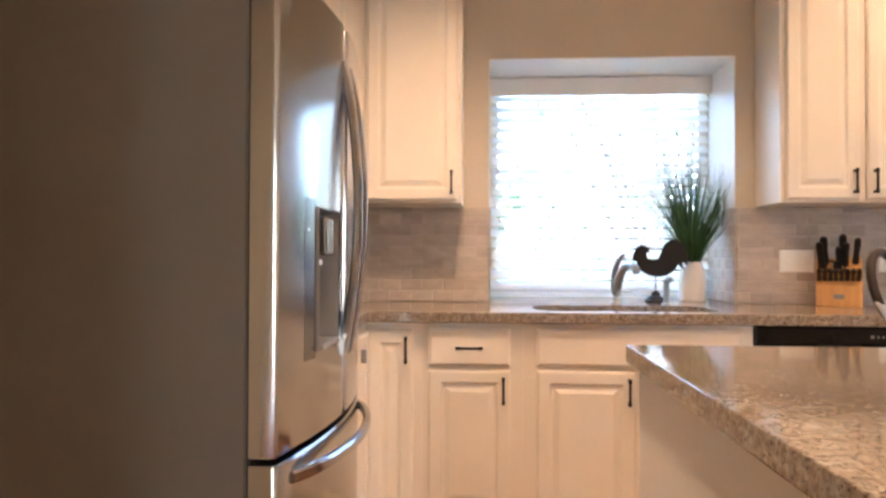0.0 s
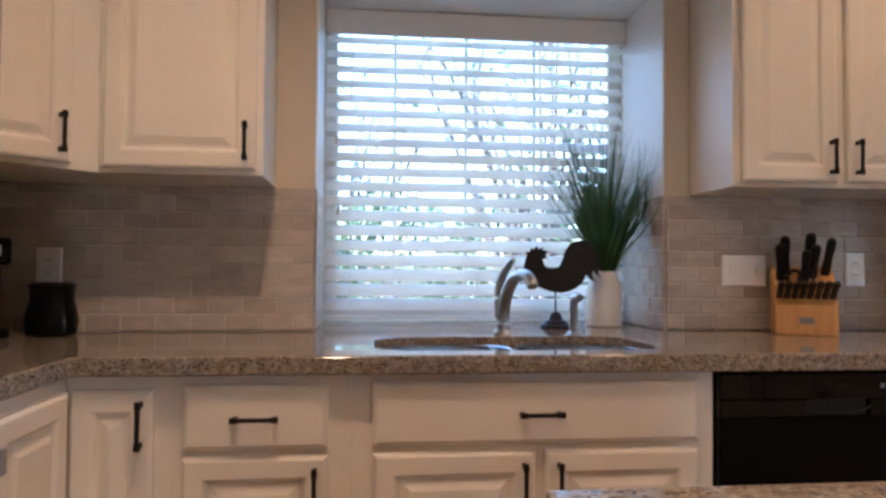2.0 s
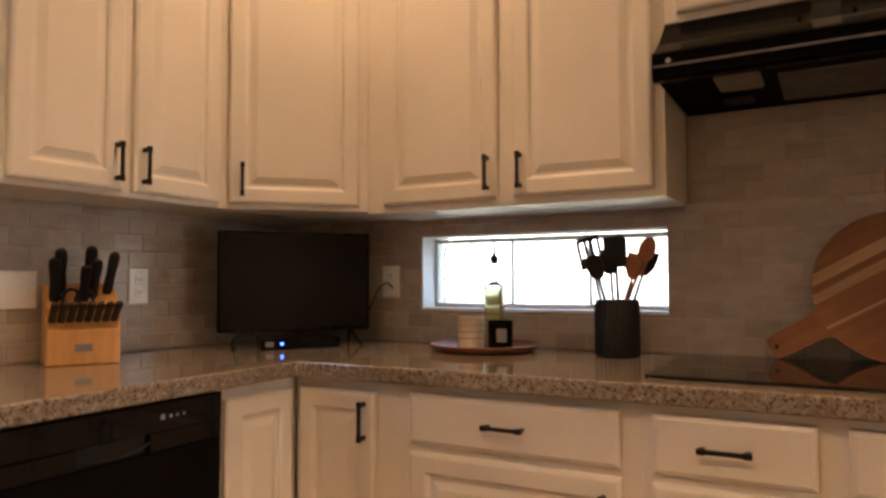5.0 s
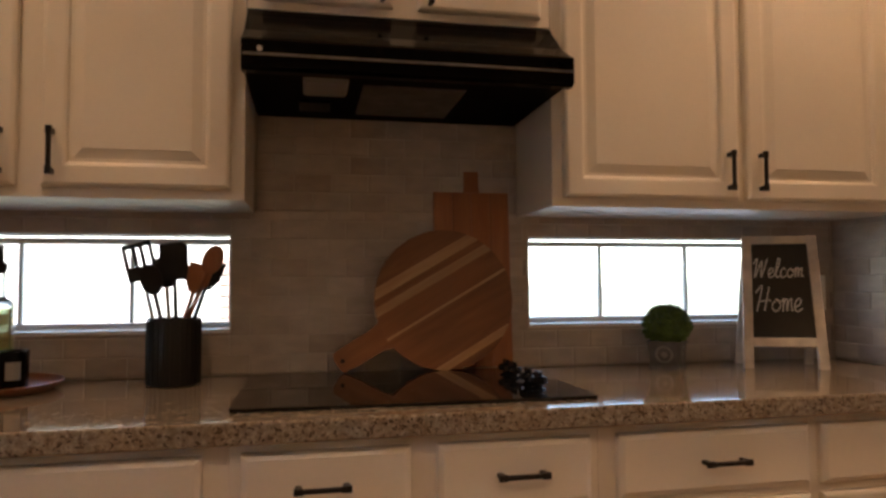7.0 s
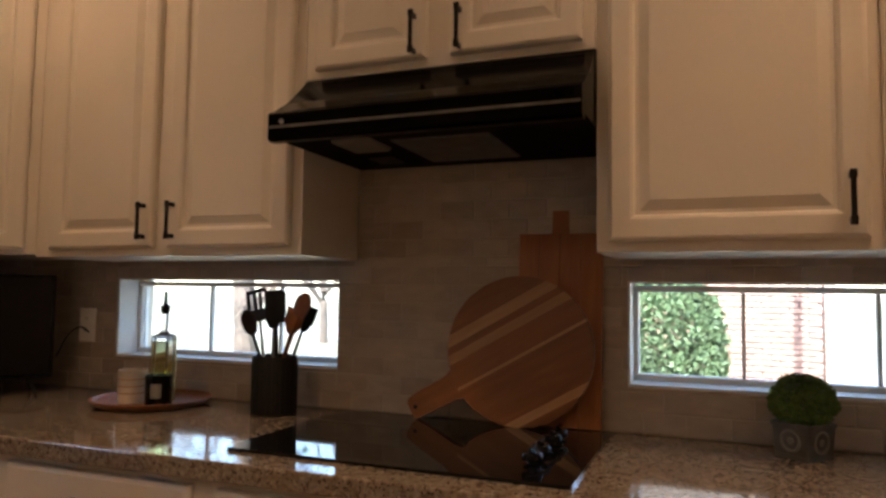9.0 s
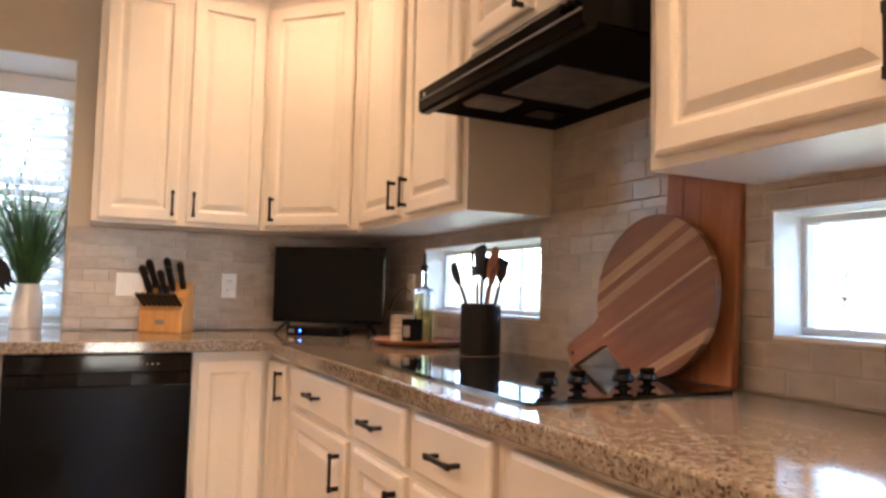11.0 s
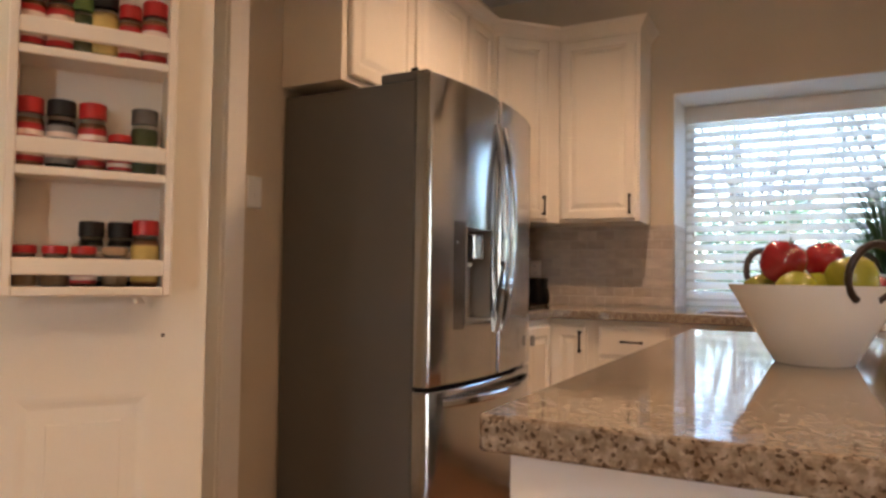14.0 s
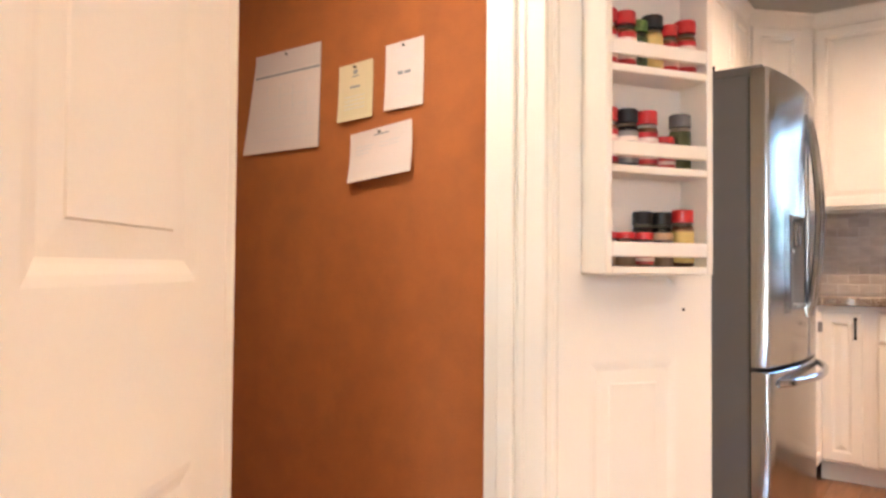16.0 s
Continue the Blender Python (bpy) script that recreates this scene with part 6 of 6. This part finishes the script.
def many_stemmed_tree(x, y, h, spread, seed, stems=16):
    """Slim stems that fan out from one root, forking into twigs, almost bare."""
    rg = random.Random(seed)
    ob = thing("tree", pose(x, y, -0.46), "many-stemmed garden tree with bare upright branches", "tree", "garden trees")
    ends = []
    for i in range(stems):
        a = 2 * math.pi * (i + rg.uniform(-0.3, 0.3)) / stems
        k = spread * rg.uniform(0.25, 1.0)
        e = Vector((math.cos(a) * k, math.sin(a) * k, h * rg.uniform(0.75, 1.0)))
        line = arc_pts([(math.cos(a) * 0.10, math.sin(a) * 0.10, 0), (e.x * 0.22, e.y * 0.22, h * 0.25), (e.x * 0.6, e.y * 0.6, h * 0.58), e], 12)
        bm = tube(B(), line, taper(0.062, 0.012, len(line)), 7)
        for j in range(7):
            s = line[rg.randint(4, len(line) - 2)]
            t = s + Vector((rg.gauss(0, 0.35), rg.gauss(0, 0.35), rg.uniform(0.5, 1.3)))
            tube(bm, [s, s.lerp(t, 0.5) + Vector((rg.gauss(0, 0.05), rg.gauss(0, 0.05), 0)), t], [0.018, 0.012, 0.005], 5)
            ends.append(t)
        part("stem", bm, "bark", ob, smooth=True)
    verts, faces = [], []
    for e in ends:
        v, f = leaf_ball(0.3, 7, 0.05, rg.randint(0, 999))
        k = len(verts)
        verts += [q + e for q in v]
        faces += [tuple(i + k for i in q) for q in f]
    o = new("crown", leaf_mesh("crown", verts, faces, "foliage"))
    o.parent = ob
    tagged(o, "sparse young leaves", kind="stuff")


many_stemmed_tree(3.1, 9.6, 4.6, 2.0, 71)
many_stemmed_tree(5.4, 12.5, 5.4, 2.4, 72)
many_stemmed_tree(0.6, 14.5, 5.4, 2.3, 73)


def bush(x, y, r, h, seed, n=2600, leaf=0.05):
    ob = thing("bush", pose(x, y, -0.455), "dense green leafy garden shrub", "bush", "garden shrubs")
    vs, fs = leaf_ball(r, n, leaf, seed, (1, 1, h / r / 1.7))
    o = new("foliage", leaf_mesh("foliage", [v + Vector((0, 0, h * 0.55)) for v in vs], fs, "foliage"))
    o.parent = ob
    tagged(o, kind="stuff")
    part("stem", tube(B(), [(0, 0, 0), (0, 0, h * 0.6)], [0.06, 0.03], 8), "bark", ob)


bush(9.6, 2.45, 0.82, 1.9, 41, 26000, 0.036)
for i, x in enumerate((-2.2, -0.4, 1.5, 3.2, 5.2)):
    bush(x, 11.2 + 0.5 * (i % 2), 1.15, 2.3, 50 + i, 5200, 0.05)


def house(x0, y0, x1, y1, h, label):
    ob = thing("house", pose(0, 0, -0.46), label, "house")
    bm = B()
    box(bm, x0, y0, 0, x1, y1, h)
    part("wall", bm, "road", ob)
    bm = B()
    my = (y0 + y1) / 2
    bridge(bm, [[(x, y0 - 0.4, h), (x, y1 + 0.4, h), (x, my, h + 2.2)] for x in (x0 - 0.4, x1 + 0.4)])
    part("roof", bm, "roof", ob)
    for y in (y0 + 1.5, y1 - 2.7):
        bm = B()
        box(bm, x0 - 0.03, y, 1.0, x0 + 0.01, y + 1.2, 2.3)
        w = part("window", bm, "white", ob)
        bm = B()
        box(bm, x0 - 0.04, y + 0.08, 1.08, x0 - 0.028, y + 1.12, 2.22)
        part("pane", bm, "screen", w)
    return ob


house(34, 5.0, 43, 16.0, 3.0, "pale single-storey house across the street")
# brick wing of the neighbouring house, its courses laid one by one where they show
nh = thing("brick_house", pose(11.4, 0.45, -0.46), "pale red brick house wall beyond the garden", "house")
bm = B()
box(bm, 0.06, 0.0, 0.0, 8.0, 6.0, 3.2)
part("mortar_wall", bm, "road", nh)
bm = B()
bridge(bm, [[(x, -0.4, 3.2), (x, 6.4, 3.2), (x, 3.0, 5.2)] for x in (-0.4, 8.4)])
part("roof", bm, "roof", nh)
BRICK = link_mesh("brick", box(B(), 0, 0, 0, 0.07, 0.203, 0.060, 0.004), "brick")
for j in range(20):
    for i in range(15):
        o = new("brick", BRICK)
        o.parent = nh
        o.matrix_local = pose(0.003 * ((i * 7 + j * 3) % 4), 0.004 + i * 0.215 + (0.107 if j % 2 else 0), 0.50 + j * 0.074)

bp = thing("brick_pillar", pose(9.62, 0.615, -0.455), "slim red brick pillar on the driveway", "pillar")
bm = B()
box(bm, 0.004, 0.004, 0.0, 0.211, 0.098, 3.0)
part("mortar_core", bm, "road", bp)
PB = link_mesh("brick", box(B(), 0, 0, 0, 0.215, 0.102, 0.062, 0.004), "brick")
for j in range(40):
    o = new("brick", PB)
    o.parent = bp
    o.matrix_local = pose(0.0015 * (j % 3), 0.001 * (j * 2 % 3), 0.002 + j * 0.074)

# fence at the end of the garden
fn = thing("fence", pose(-14, 17.0, -0.46), "weathered wooden board fence", "fence")
bm = B()
box(bm, 0, 0.03, 0.4, 30, 0.07, 0.5)
box(bm, 0, 0.03, 1.4, 30, 0.07, 1.5)
part("rail", bm, "fence", fn)
FB = link_mesh("board", box(B(), 0, 0, 0, 0.14, 0.025, 1.8), "fence")
for i in range(200):
    o = new("board", FB)
    o.parent = fn
    o.matrix_local = pose(0.15 * i, 0.004 * (i % 3), 0)

# ---------------- tiles and planks ----------------
PITCH_U, PITCH_Z, JOINT, TT = 0.104, 0.0528, 0.0030, 0.008
TILES = {}


def tile_mesh(w, h):
    key = (round(w, 3), round(h, 3))
    if key not in TILES:
        TILES[key] = link_mesh("tile", rect_rings(B(), 0, 0, key[0], key[1], [(0, 0), (0, -0.0055), (0.002, -0.0075), (0.0025, -0.0075)]), "tile")
    return TILES[key]


def tile_field(parent, m, u0, u1, z0, z1, holes=(), shift=0.0):
    """Running-bond tiles on a wall plane; m takes local x along the wall and -y to the room."""
    bm = B()
    zs = sorted({z0, z1, *[v for h in holes for v in (h[1], h[3]) if z0 < v < z1]})
    us = sorted({u0, u1, *[v for h in holes for v in (h[0], h[2]) if u0 < v < u1]})
    for a, b in zip(us, us[1:]):
        for c, d in zip(zs, zs[1:]):
            if not any(h[0] <= a and b <= h[2] and h[1] <= c and d <= h[3] for h in holes):
                box(bm, a, -0.0055, c, b, -0.0005, d)
    g = part("grout", bm, "grout", parent)
    g.matrix_local = m
    r, z = 0, z0 + 0.001
    while z < z1 - 0.006:
        top = min(z + PITCH_Z - JOINT, z1)
        u = u0 - (PITCH_U / 2 if r % 2 else 0) - shift
        while u < u1 - 0.004:
            a, b = max(u, u0), min(u + PITCH_U - JOINT, u1)
            pieces = [(a, z, b, top)] if b - a > 0.006 else []
            for h in holes:
                nxt = []
                for p in pieces:
                    if p[2] <= h[0] or p[0] >= h[2] or p[3] <= h[1] or p[1] >= h[3]:
                        nxt.append(p)
                        continue
                    if p[0] < h[0]:
                        nxt.append((p[0], p[1], h[0], p[3]))
                    if p[2] > h[2]:
                        nxt.append((h[2], p[1], p[2], p[3]))
                    lo, hi = max(p[0], h[0]), min(p[2], h[2])
                    if p[1] < h[1]:
                        nxt.append((lo, p[1], hi, h[1]))
                    if p[3] > h[3]:
                        nxt.append((lo, h[3], hi, p[3]))
                pieces = [p for p in nxt if p[2] - p[0] > 0.007 and p[3] - p[1] > 0.007]
            for p in pieces:
                o = new("tile", tile_mesh(p[2] - p[0], p[3] - p[1]))
                o.parent = parent
                o.matrix_local = m @ pose(p[0], 0, p[1])
            u += PITCH_U
        z += PITCH_Z
        r += 1


T0, T1 = 0.917, TILE_TOP - 0.002
tile_field(wall_n, pose(0, YN, 0), XW + 0.008, WIN[0] - 0.001, T0, T1)
tile_field(wall_n, pose(0, YN, 0), WIN[2] + 0.001, XE - 0.008, T0, T1, shift=0.04)
tile_field(wall_n, pose(WIN[2], 0, 0, 0, 0, -90), -4.69, -YN - 0.002, T0, TILE_TOP)
tile_field(wall_n, pose(WIN[0], 0, 0, 0, 0, 90), YN + 0.002, 4.69, T0, TILE_TOP)
tile_field(wall_e, pose(XE, 0, 0, 0, 0, -90), -YN + 0.008, -0.924, T0, T1, [(-EW1[2], EW1[1], -EW1[0], EW1[3]), (-EW2[2], EW2[1], -EW2[0], EW2[3])])
tile_field(wall_e, pose(XE, 0, 0, 0, 0, -90), -2.742, -1.992, TILE_TOP, 1.66, shift=0.05)
tile_field(wall_w, pose(XW, 0, 0, 0, 0, 90), 3.346, YN - 0.008, T0, T1)
tile_field(wall_r, pose(0, 0.916, 0, 0, 0, 180), -XE + 0.008, -2.832, T0, T1)

# oak planks
PL = {}
rg = random.Random(11)
x = 0.42
while x < 2.86:
    y = -1.6 - rg.uniform(0, 0.8)
    while y < 3.85:
        ln = rg.choice((0.9, 1.2, 1.5))
        if (ln,) not in PL:
            PL[(ln,)] = link_mesh("plank", box(B(), 0, 0, -0.0135, 0.1235, ln - 0.0015, 0.0, 0.001), "floor")
        o = new("plank", PL[(ln,)])
        o.parent = floor
        o.matrix_local = pose(x, y, 0)
        y += ln
    x += 0.125
bm = B()
for x0, y0, x1, y1 in ((-4.0, 0.2, 0.419, YN), (2.92, -3.2, XE, YN), (0.419, -3.2, 2.92, -2.45)):
    box(bm, x0, y0, -0.0138, x1, y1, -0.001)
part("plank_rest", bm, "floor", floor)
